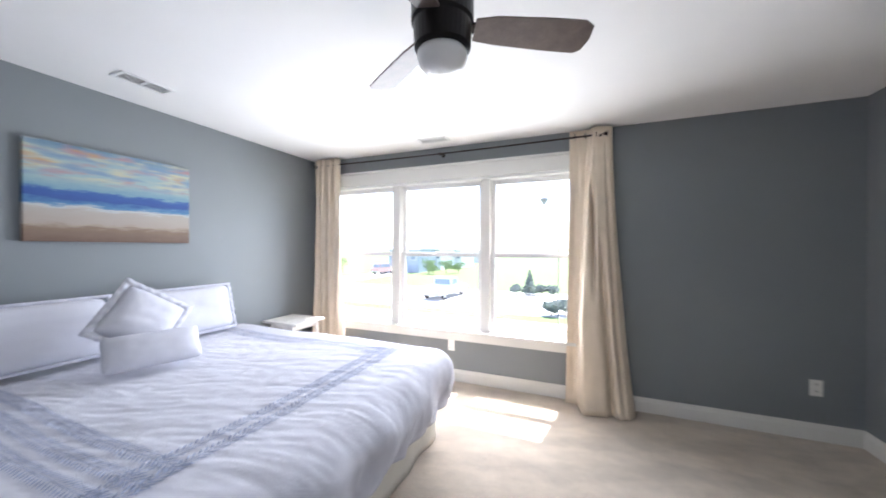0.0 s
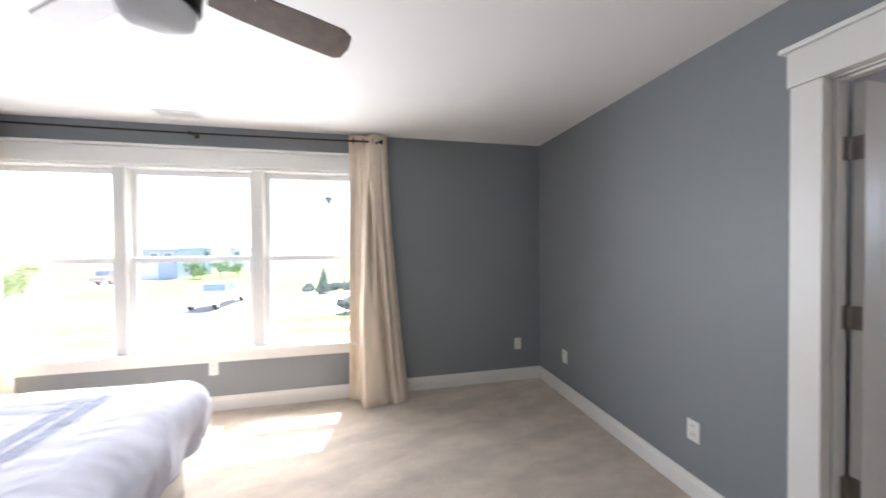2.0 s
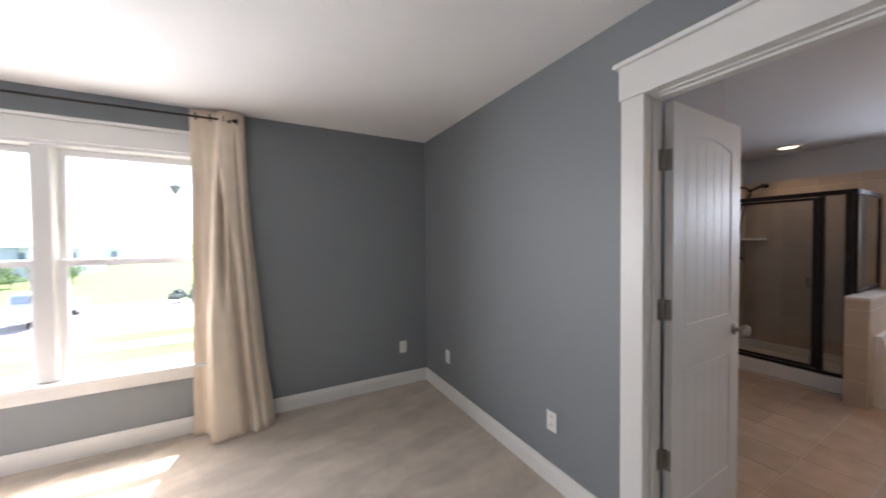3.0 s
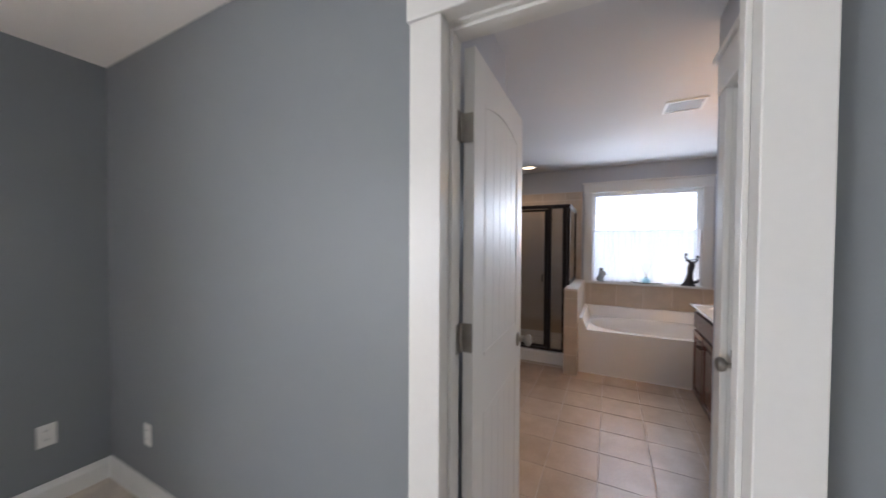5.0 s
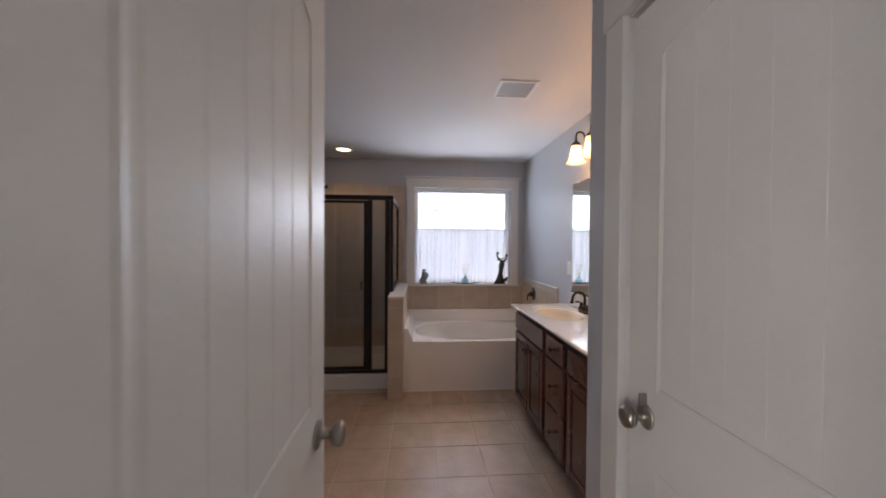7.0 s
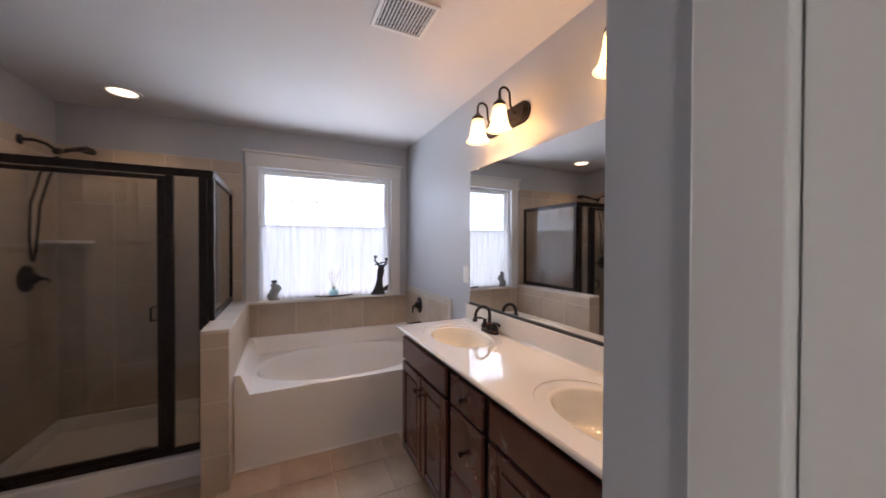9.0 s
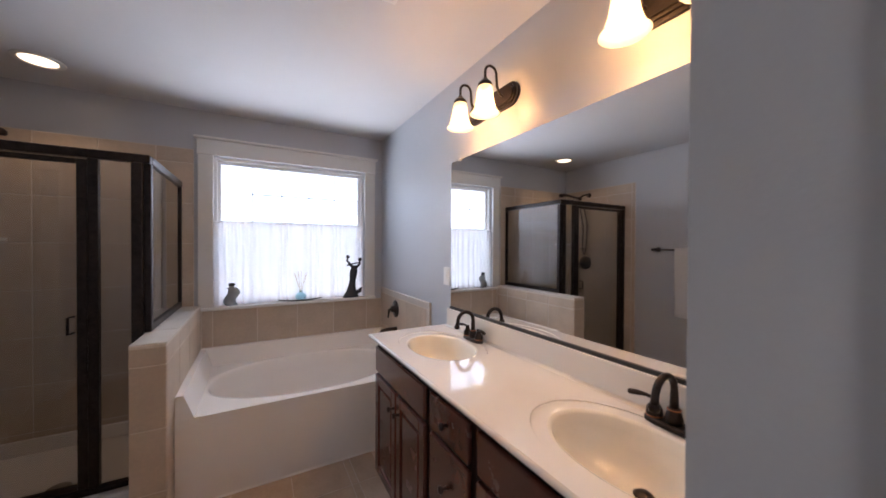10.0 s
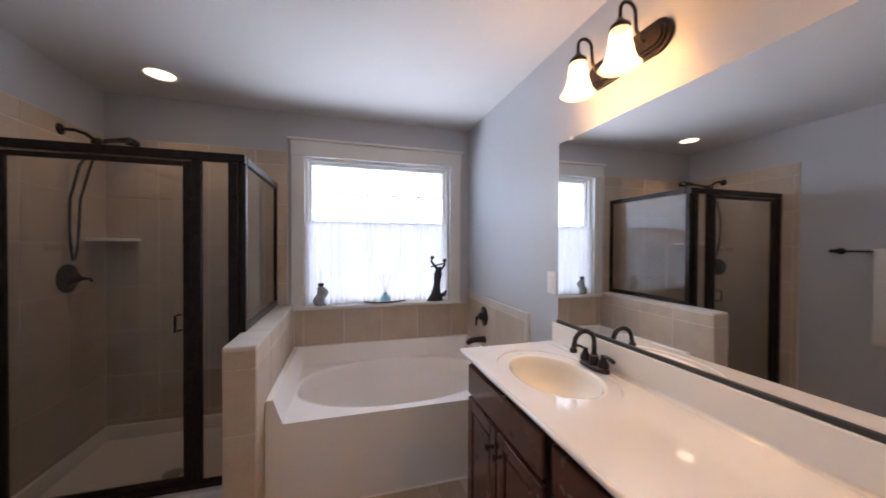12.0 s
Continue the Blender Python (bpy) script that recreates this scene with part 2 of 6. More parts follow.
M_SIDING = mat("glare_paled_blue_grey_siding", (0.42, 0.46, 0.55), 0.7, scale=0.8, vary=0.08)
M_PALESIDING = mat("pale_siding", (0.78, 0.78, 0.79), 0.7, scale=0.8, vary=0.06)
M_GREYMETAL = mat("weathered_grey_metal", (0.30, 0.31, 0.33), 0.5, 0.3, scale=20, vary=0.15)
M_PALEROOF = mat("pale_grey_roof_shingle", (0.55, 0.56, 0.58), 0.9, scale=2.0, vary=0.15)
M_ROOF = mat("blue_grey_roof_shingle", (0.42, 0.45, 0.52), 0.9, scale=2.0, vary=0.2)
M_HOUSETRIM = mat("white_house_trim", (0.75, 0.75, 0.75), 0.6, scale=2, vary=0.04)
M_DARKGLASS = mat("glare_paled_window_glass", (0.22, 0.27, 0.34), 0.08, scale=1.0, vary=0.2)
M_TRUCK = mat("white_car_paint", (0.75, 0.75, 0.77), 0.25, scale=2, vary=0.03, coat=0.5)
M_RED = mat("glare_paled_red_paint", (0.55, 0.34, 0.32), 0.25, scale=2, vary=0.05, coat=0.5)
M_RUBBER = mat("black_rubber", (0.02, 0.02, 0.02), 0.8, scale=10, vary=0.2)
M_CHROME = mat("wheel_alloy", (0.5, 0.5, 0.52), 0.3, 0.9, scale=10, vary=0.1)


# ---- mesh helpers ----
def box(bm, x0, x1, y0, y1, z0, z1, bevel=0.0):
    r = bmesh.ops.create_cube(bm, size=1.0, matrix=Matrix.Translation(((x0 + x1) / 2, (y0 + y1) / 2, (z0 + z1) / 2)) @ Matrix.Diagonal((x1 - x0, y1 - y0, z1 - z0, 1)))
    if bevel:
        es = {e for v in r["verts"] for e in v.link_edges}
        bmesh.ops.bevel(bm, geom=list(es), offset=bevel, segments=2, affect="EDGES", profile=0.5)
    return bm


def boxed(x0, x1, y0, y1, z0, z1, bevel=0.0):
    return box(bmesh.new(), x0, x1, y0, y1, z0, z1, bevel)


def finish(name, bm, material, smooth=False):
    bmesh.ops.recalc_face_normals(bm, faces=bm.faces)
    me = bpy.data.meshes.new(name)
    bm.to_mesh(me)
    bm.free()
    me.materials.append(material)
    if smooth:
        for p in me.polygons:
            p.use_smooth = True
    return me


def part(name, bm, material, parent=None, label="", smooth=False):
    """One mesh object under a thing or a part."""
    ob = new(name, finish(name, bm, material, smooth))
    if parent:
        ob.parent = parent
    if label:
        ob["label"] = label
    return ob


def thing(name, label, category, x=0, y=0, z=0, rz=0, group="", kind=""):
    ob = new(name)
    ob.empty_display_size = 0.1
    ob.matrix_basis = pose(x, y, z, 0, 0, rz)
    return tagged(ob, label, category, group, kind)


def structure(name, bm, material, label, category):
    return tagged(part(name, bm, material), label, category, kind="structure")


def lathe(bm, profile, cx=0, cy=0, cz=0, n=24, m=None):
    """Turns (radius, height) pairs round the z axis; m moves the result."""
    rings = []
    for r, z in profile:
        r = max(r, 0.0004)
        rings.append([bm.verts.new((r * math.cos(2 * math.pi * i / n), r * math.sin(2 * math.pi * i / n), z)) for i in range(n)])
    for a, b in zip(rings, rings[1:]):
        for i in range(n):
            bm.faces.new((a[i], a[(i + 1) % n], b[(i + 1) % n], b[i]))
    bm.faces.new(list(reversed(rings[0])))
    bm.faces.new(rings[-1])
    t = Matrix.Translation((cx, cy, cz))
    if m is not None:
        t = t @ m
    bmesh.ops.transform(bm, matrix=t, verts=[v for ring in rings for v in ring])
    return bm


def tube(bm, points, radius, n=10):
    """A round bar along points; radius is a number or one for each point."""
    pts = [Vector(p) for p in points]
    radii = radius if isinstance(radius, (list, tuple)) else [radius] * len(pts)
    rings, side = [], None
    for i, p in enumerate(pts):
        d = (pts[min(i + 1, len(pts) - 1)] - pts[max(i - 1, 0)]).normalized()
        if side is None:
            side = d.orthogonal().normalized()
        side = (side - d * side.dot(d)).normalized()
        up = d.cross(side)
        rings.append([bm.verts.new(p + (side * math.cos(2 * math.pi * k / n) + up * math.sin(2 * math.pi * k / n)) * radii[i]) for k in range(n)])
    for a, b in zip(rings, rings[1:]):
        for k in range(n):
            bm.faces.new((a[k], a[(k + 1) % n], b[(k + 1) % n], b[k]))
    bm.faces.new(list(reversed(rings[0])))
    bm.faces.new(rings[-1])
    return bm


def arc(cx, cz, r, a0, a1, n, y=0.0):
    """Points of an arc in the plane of x and z."""
    return [(cx + r * math.cos(radians(a0 + (a1 - a0) * i / n)), y, cz + r * math.sin(radians(a0 + (a1 - a0) * i / n))) for i in range(n + 1)]


def prism(bm, outline, y0, y1):
    """An outline in x and z, made solid from y0 to y1."""
    a = [bm.verts.new((x, y0, z)) for x, z in outline]
    b = [bm.verts.new((x, y1, z)) for x, z in outline]
    bm.faces.new(a)
    bm.faces.new(list(reversed(b)))
    for i in range(len(a)):
        j = (i + 1) % len(a)
        bm.faces.new((a[j], a[i], b[i], b[j]))
    return bm


def sheet(rows):
    """A surface through rows of points."""
    bm = bmesh.new()
    vs = [[bm.verts.new(p) for p in row] for row in rows]
    for a, b in zip(vs, vs[1:]):
        for i in range(len(a) - 1):
            bm.faces.new((a[i], a[i + 1], b[i + 1], b[i]))
    return bm


def thicken(ob, amount, offset=0.0):
    md = ob.modifiers.new("thickness", "SOLIDIFY")
    md.thickness, md.offset = amount, offset
    return ob


# ---- bedroom shell ----
CARPET = 0.016     # top of the pile
XL, XR, YW, YB, HC = -2.37, 2.49, 3.265, -1.7, 2.44
XP = 2.588          # bathroom side of the partition
XF, YS, YN = 6.534, -0.553, 2.10
DY0, DY1, DH = 0.36, 1.028, 2.045
WX0, WX1, WZ0, WZ1 = -2.20, 0.75, 0.54, 2.10

bm = bmesh.new()
box(bm, XL - 0.15, XR + 0.06, YW, YW + 0.16, -0.3, WZ0)
box(bm, XL - 0.15, XR + 0.06, YW, YW + 0.16, WZ1, HC + 0.2)
box(bm, XL - 0.15, WX0, YW, YW + 0.16, WZ0, WZ1)
box(bm, WX1, XR + 0.06, YW, YW + 0.16, WZ0, WZ1)
wall_window = structure("wall_north", bm, M_WALL, "matte grey painted bedroom wall around a wide window", "wall")
structure("wall_west", boxed(XL - 0.15, XL, YB - 0.15, YW, -0.3, HC + 0.2), M_WALL, "matte grey painted bedroom wall behind the bed", "wall")
# never in view; white instead of the room's grey to reflect window light
structure("wall_south", boxed(XL, XR, YB - 0.15, YB, -0.3, HC + 0.2), M_CEIL, "unseen white wall that closes the bedroom and bounces light back", "wall")
bm = bmesh.new()
XM = (XR + XP) / 2
box(bm, XR, XM, YB - 0.15, DY0 - 0.015, -0.1, HC + 0.2)
box(bm, XR, XM, DY1 + 0.015, YW, -0.1, HC + 0.2)
box(bm, XR, XM, DY0 - 0.015, DY1 + 0.015, DH + 0.015, HC + 0.2)
structure("wall_east", bm, M_WALL, "matte grey painted bedroom wall with the bathroom doorway", "wall")
structure("floor", boxed(XL, XR + 0.05, YB, YW, -0.1, CARPET), M_CARPET, "beige cut-pile carpet with vacuum marks", "carpet")
structure("ceiling", boxed(XL, XR, YB, YW, HC, HC + 0.2), M_CEIL, "white painted bedroom ceiling", "ceiling")

# ---- bathroom shell ----
bm = bmesh.new()
box(bm, XM, XP, -2.0, DY0 - 0.015, -0.1, HC + 0.2)
box(bm, XM, XP, DY1 + 0.015, YN + 0.12, -0.1, HC + 0.2)
box(bm, XM, XP, DY0 - 0.015, DY1 + 0.015, DH + 0.015, HC + 0.2)
structure("wall_bath_west", bm, M_BATHWALL, "pale blue-grey painted bathroom wall with the doorway", "wall")
NX0, NX1 = 3.74, 4.445
bm = bmesh.new()
box(bm, XP, NX0 - 0.015, YN, YN + 0.13, -0.1, HC + 0.2)
box(bm, NX1 + 0.015, XF + 0.15, YN, YN + 0.13, -0.1, HC + 0.2)
box(bm, NX0 - 0.015, NX1 + 0.015, YN, YN + 0.13, DH + 0.015, HC + 0.2)
wall_bn = structure("wall_bath_north", bm, M_BATHWALL, "pale blue-grey painted bathroom wall with a closet door", "wall")
BY0, BY1, BZ0, BZ1 = -0.375, 0.825, 0.915, 2.10
bm = bmesh.new()
box(bm, XF, XF + 0.15, YS - 0.15, YN, -0.1, BZ0 - 0.03)
box(bm, XF, XF + 0.15, YS - 0.15, YN, BZ1, HC + 0.2)
box(bm, XF, XF + 0.15, YS - 0.15, BY0, BZ0 - 0.03, BZ1)
box(bm, XF, XF + 0.15, BY1, YN, BZ0 - 0.03, BZ1)
wall_be = structure("wall_bath_east", bm, M_BATHWALL, "pale blue-grey painted bathroom wall around the tub window", "wall")
CX, CY = 3.542, 0.179
wall_bs = structure("wall_bath_south", boxed(CX + 0.0005, XF, YS - 0.15, YS, -0.1, HC + 0.2), M_BATHWALL, "pale blue-grey painted wall behind the vanity", "wall")
CD0, CD1 = 2.675, 3.335
bm = bmesh.new()
box(bm, CD1 + 0.015, CX, CY - 0.12, CY, -0.1, HC + 0.2)
box(bm, XP, CD0 - 0.015, CY - 0.12, CY, -0.1, HC + 0.2)
box(bm, CD0 - 0.015, CD1 + 0.015, CY - 0.12, CY, DH + 0.015, HC + 0.2)
box(bm, CX - 0.12, CX, -2.0, CY - 0.12, -0.1, HC + 0.2)
structure("wall_bath_closet", bm, M_BATHWALL, "pale blue-grey painted wall with a corner beside the vanity", "wall")
structure("wall_bath_linen", boxed(XP, 3.40, 1.125, YN, -0.1, HC + 0.2), M_BATHWALL, "pale blue-grey painted closet wall behind the open door", "wall")
structure("wall_closet_back", boxed(XP, XF, YN + 0.4, YN + 0.5, -0.1, HC + 0.2), M_BATHWALL, "plain wall that closes the closet", "wall")
structure("ceiling_closet", boxed(XP, XF, YN + 0.13, YN + 0.4, HC, HC + 0.2), M_CEIL, "plain closet ceiling", "ceiling")
structure("wall_bath_back", boxed(XP, CX - 0.12, -2.0, -1.9, -0.1, HC + 0.2), M_BATHWALL, "plain wall that closes the small room", "wall")
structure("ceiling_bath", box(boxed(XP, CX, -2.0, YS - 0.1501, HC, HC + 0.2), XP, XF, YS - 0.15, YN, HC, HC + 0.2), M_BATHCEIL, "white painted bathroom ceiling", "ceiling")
floor_bath = structure("floor_bath", box(boxed(XM, CX, -2.0, YS - 0.1501, -0.1, -0.0006), XM, XF, YS - 0.15, YN + 0.4, -0.1, -0.0006), M_GROUT, "bathroom floor of square beige tiles with tan grout", "tiled floor")
structure("threshold", boxed(XR + 0.05, XM + 0.003, DY0, DY1, -0.05, 0.006, 0.003), M_FLOORTILE, "beige tile threshold in the doorway", "threshold")


# ---- trim ----
def baseboard(name, p, q, nx, ny, h=0.136):
    """A skirting from p to q that stands off its wall towards (nx, ny)."""
    p, q = Vector(p), Vector(q)
    bm = bmesh.new()
    prof = ((0, 0), (0.015, 0), (0.015, h - 0.035), (0.011, h - 0.022), (0.008, h - 0.012), (0.006, h), (0, h))
    rings = [[bm.verts.new((e.x + nx * d, e.y + ny * d, z)) for d, z in prof] for e in (p, q)]
    for i in range(len(prof)):
        j = (i + 1) % len(prof)
        bm.faces.new((rings[0][i], rings[0][j], rings[1][j], rings[1][i]))
    bm.faces.new(rings[0])
    bm.faces.new(list(reversed(rings[1])))
    return structure(name, bm, M_TRIM, "white painted skirting board along the wall", "baseboard")


baseboard("baseboard_north", (XL, YW), (XR, YW), 0, -1)
baseboard("baseboard_west", (XL, YB), (XL, YW - 0.016), 1, 0)
baseboard("baseboard_east_1", (XR, 1.125), (XR, YW - 0.016), -1, 0)
baseboard("baseboard_east_2", (XR, YB), (XR, 0.27), -1, 0)
baseboard("baseboard_bath_north_1", (3.40, YN), (NX0 - 0.1, YN), 0, -1)
baseboard("baseboard_bath_north_2", (NX1 + 0.1, YN), (5.555, YN), 0, -1)
baseboard("baseboard_bath_linen", (3.40, 1.125), (3.40, YN - 0.016), 1, 0)
baseboard("baseboard_bath_closet", (CD1 + 0.1, CY), (CX, CY), 0, 1)


def door_trim(name, width, depth, m, lo=0.097, hi=0.097, thick=0.024, label="white painted door casing with a flat header board"):
    """Casing round an opening: x along the wall, y towards the viewer, the wall's face at y = 0, the opening from 0 to width."""
    top = thing(name, label, "door frame", kind="structure")
    top.matrix_basis = m
    part("casing", boxed(-lo, 0.004, 0, thick, 0, DH + 0.005, 0.003), M_TRIM, top)
    part("casing", boxed(width - 0.004, width + hi, 0, thick, 0, DH + 0.005, 0.003), M_TRIM, top)
    part("header", boxed(-lo - 0.008, width + hi + 0.008, 0, thick + 0.006, DH + 0.006, DH + 0.15, 0.003), M_TRIM, top)
    part("crown", boxed(-lo - 0.03, width + hi + 0.03, 0, thick + 0.021, DH + 0.151, DH + 0.172, 0.004), M_TRIM, top)
    jamb = bmesh.new()
    box(jamb, -0.014, 0.0, -depth, -0.001, 0, DH)
    box(jamb, width, width + 0.014, -depth, -0.001, 0, DH)
    box(jamb, -0.014, width + 0.014, -depth, -0.001, DH + 0.0005, DH + 0.014)
    part("jamb", jamb, M_TRIM, top)
    return top


# entry: the bedroom side, the bathroom side, and the stop between them
entry = door_trim("door_frame_1", DY1 - DY0, XP - XR - 0.002, Matrix(((0, -1, 0, XR), (1, 0, 0, DY0), (0, 0, 1, 0), (0, 0, 0, 1))), thick=0.046)
st = bmesh.new()
box(st, 0.0005, 0.012, -0.048, -0.015, 0, DH - 0.001, 0.002)
box(st, DY1 - DY0 - 0.012, DY1 - DY0 - 0.0005, -0.048, -0.015, 0, DH - 0.001, 0.002)
box(st, 0.012, DY1 - DY0 - 0.012, -0.048, -0.015, DH - 0.012, DH - 0.001, 0.002)
part("door_stop", st, M_TRIM, entry)
part("strike_plate", boxed(0.0005, 0.003, -0.082, -0.056, 0.945, 1.005, 0.001), M_NICKEL, entry, "satin nickel strike plate")
closet_trim = door_trim("door_frame_2", CD1 - CD0, 0.118, pose(CD0, CY, 0), lo=0.06, hi=0.078)
north_trim = door_trim("door_frame_3", NX1 - NX0, 0.128, Matrix(((-1, 0, 0, NX1), (0, -1, 0, YN), (0, 0, 1, 0), (0, 0, 0, 1))), lo=0.072, hi=0.072)


def door_leaf(name, width, label, m, knob_x, privacy=False, hinges=()):
    """A moulded two-panel plank door: x along its width, y through its thickness, from -0.0175 to 0.0175."""
    top = thing(name, label, "door", kind="structure")
    top.matrix_basis = m
    h, t, s = 2.03, 0.0175, 0.105
    part("core", boxed(0.002, width - 0.002, -t + 0.006, t - 0.006, 0.012, h - 0.001), M_DOOR, top)
    u0, u1, l0, l1 = 1.035, 1.885, 0.22, 0.835
    mid = width / 2
    for sgn in (-1, 1):
        a, b = (t - 0.0059, t) if sgn > 0 else (-t, -t + 0.0059)
        frame_bm = bmesh.new()
        box(frame_bm, 0, s, a, b, 0.01, h)
        box(frame_bm, width - s, width, a, b, 0.01, h)
        box(frame_bm, s, width - s, a, b, 0.01, l0)
        box(frame_bm, s, width - s, a, b, l1, u0)
        n = 16
        for i in range(n):
            xa, xb = s + (width - 2 * s) * i / n, s + (width - 2 * s) * (i + 1) / n
            rise = lambda x: u1 + 0.038 * (1 - ((x - mid) / (mid - s)) ** 2)
            prism(frame_bm, [(xa, rise(xa)), (xb, rise(xb)), (xb, h), (xa, h)], a, b)
        bmesh.ops.remove_doubles(frame_bm, verts=frame_bm.verts, dist=0.0001)
        part("stiles_and_rails", frame_bm, M_DOOR, top)
        ya, yb = (t - 0.0059, t - 0.0019) if sgn > 0 else (-t + 0.0019, -t + 0.0059)
        pa, pb = (t - 0.0058, t - 0.0024) if sgn > 0 else (-t + 0.0024, -t + 0.0058)
        back = bmesh.new()
        prism(back, [(s + 0.009, u0 + 0.009)] + [(x, rise(x) - 0.009) for x in [s + 0.009 + (width - 2 * s - 0.018) * i / 12 for i in range(13)]] + [(width - s - 0.009, u0 + 0.009)], pa, pb)
        box(back, s + 0.009, width - s - 0.009, pa, pb, l0 + 0.009, l1 - 0.009)
        part("panel", back, M_DOOR, top)
        ma, mb = (t - 0.0055, t + 0.0008) if sgn > 0 else (-t - 0.0008, -t + 0.0055)
        mould = bmesh.new()
        for zlo, zhi, arch in ((u0, u1, True), (l0, l1, False)):
            for xo, xi in ((s - 0.003, s + 0.021), (width - s + 0.003, width - s - 0.021)):
                face = [(xo, sgn * (t + 0.0006)), (xo + (xi - xo) * 0.2, sgn * (t + 0.0012)), (xi, sgn * (t - 0.0052)), (xo, sgn * (t - 0.0058))]
                ends = [[mould.verts.new((x, y, z)) for x, y in face] for z in (zlo - 0.003, zhi + (0.004 if arch else 0.0))]
                mould.faces.new(ends[0])
                mould.faces.new(list(reversed(ends[1])))
                for i in range(4):
                    mould.faces.new((ends[0][(i + 1) % 4], ends[0][i], ends[1][i], ends[1][(i + 1) % 4]))
            box(mould, s + 0.010, width - s - 0.010, ma, mb, zlo - 0.004, zlo + 0.010, 0.002)
            if arch:
                xs = [s - 0.004 + (width - 2 * s + 0.008) * i / 14 for i in range(15)]
                for xa, xb in zip(xs, xs[1:]):
                    prism(mould, [(xa, rise(xa) - 0.010), (xb, rise(xb) - 0.010), (xb, rise(xb) + 0.004), (xa, rise(xa) + 0.004)], ma, mb)
            else:
                box(mould, s + 0.010, width - s - 0.010, ma, mb, zhi - 0.010, zhi, 0.002)
        part("panel_moulding", mould, M_DOOR, top)
        pw = (width - 2 * s - 0.05) / 5
        for k in range(5):
            xa = s + 0.025 + pw * k
            xb = xa + pw - 0.0012
            bm = prism(bmesh.new(), [(xa, u0 + 0.03), (xb, u0 + 0.03), (xb, rise(xb) - 0.035), (xa, rise(xa) - 0.035)], ya, yb)
            bmesh.ops.bevel(bm, geom=[e for e in bm.edges if abs(e.verts[0].co.z - e.verts[1].co.z) > 0.2], offset=0.0005, segments=1, affect="EDGES")
            part("plank", bm, M_DOOR, top)
            part("plank", boxed(xa, xb, ya, yb, l0 + 0.03, l1 - 0.03, 0.0005), M_DOOR, top)
    knob = bmesh.new()
    for sgn in (-1, 1):
        turn = pose(0, 0, 0, -90 * sgn)
        lathe(knob, ((0.0, 0), (0.033, 0), (0.033, 0.004), (0.028, 0.008), (0.012, 0.011), (0.010, 0.030), (0.013, 0.034), (0.024, 0.040), (0.029, 0.050), (0.027, 0.060), (0.017, 0.066), (0.0, 0.068)), knob_x, sgn * (t - 0.001), 0.955, 20, turn)
    part("knob", knob, M_NICKEL, top, "satin nickel door knob", True)
    if privacy:
        part("privacy_lever", boxed(knob_x - 0.004, knob_x + 0.004, t, t + 0.02, 0.985, 1.015, 0.002), M_NICKEL, top)
    for hz in hinges:
        hb = bmesh.new()
        for k in range(5):
            lathe(hb, ((0.0, 0.0005), (0.0062, 0.0005), (0.0062, 0.018), (0.0, 0.018)), -0.0068, t + 0.004, hz + 0.0185 * k, 14)
        box(hb, -0.0024, -0.0003, -t + 0.003, t + 0.003, hz, hz + 0.0925, 0.001)
        box(hb, -0.052, -0.010, t + 0.0042, t + 0.0064, hz, hz + 0.0925, 0.001)
        for k in range(3):
            lathe(hb, ((0.0, 0), (0.0042, 0), (0.0030, 0.0011), (0.0, 0.0012)), -0.0024, -0.003 if k != 1 else 0.006, hz + 0.014 + 0.032 * k, 10, pose(0, 0, 0, 0, -90))
        part("hinge", hb, M_NICKEL, top, "satin nickel butt hinge")
    return top


door_leaf("door_1", 0.69, "white two-panel plank door standing open into the bathroom", pose(2.600, 1.0035, 0.004, 0, 0, 1.4), 0.628, hinges=(0.40, 1.075, 1.735))
door_leaf("door_2", CD1 - CD0 - 0.006, "closed white two-panel plank door with a nickel knob", pose(CD0 + 0.003, CY - 0.03, 0.004), CD1 - CD0 - 0.075, privacy=True)
door_leaf("door_3", NX1 - NX0 - 0.006, "closed white two-panel closet door set back in its frame", pose(NX0 + 0.003, YN + 0.10, 0.004), NX1 - NX0 - 0.07)


# ---- bedroom window ----
def craftsman_casing(top, x0, x1, z0, z1, y, side=0.088, thick=0.022):
    """Flat side boards and a header with a crown, on a wall that faces -y."""
    part("casing", boxed(x0 - side, x0, y - thick, y, z0, z1, 0.003), M_TRIM, top)
    part("casing", boxed(x1, x1 + side, y - thick, y, z0, z1, 0.003), M_TRIM, top)
    part("header", boxed(x0 - side - 0.008, x1 + side + 0.008, y - thick - 0.005, y, z1, z1 + 0.135, 0.003), M_TRIM, top)
    part("crown", boxed(x0 - side - 0.03, x1 + side + 0.03, y - thick - 0.025, y, z1 + 0.136, z1 + 0.158, 0.004), M_TRIM, top)


win = thing("window_1", "wide white triple window of double-hung sashes, blown bright by daylight", "window", kind="structure")
craftsman_casing(win, WX0, WX1, WZ0 - 0.002, WZ1, YW)
part("window_sill", boxed(WX0 - 0.12, WX1 + 0.12, YW - 0.05, YW + 0.10, WZ0 - 0.028, WZ0, 0.006), M_TRIM, win)
part("apron", boxed(WX0 - 0.09, WX1 + 0.09, YW - 0.02, YW, WZ0 - 0.105, WZ0 - 0.029, 0.003), M_TRIM, win)
jb = bmesh.new()
box(jb, WX0, WX0 + 0.02, YW + 0.001, YW + 0.16, WZ0, WZ1)
box(jb, WX1 - 0.02, WX1, YW + 0.001, YW + 0.16, WZ0, WZ1)
box(jb, WX0 + 0.02, WX1 - 0.02, YW + 0.001, YW + 0.16, WZ1 - 0.02, WZ1)
part("jamb_liner", jb, M_VINYL, win)
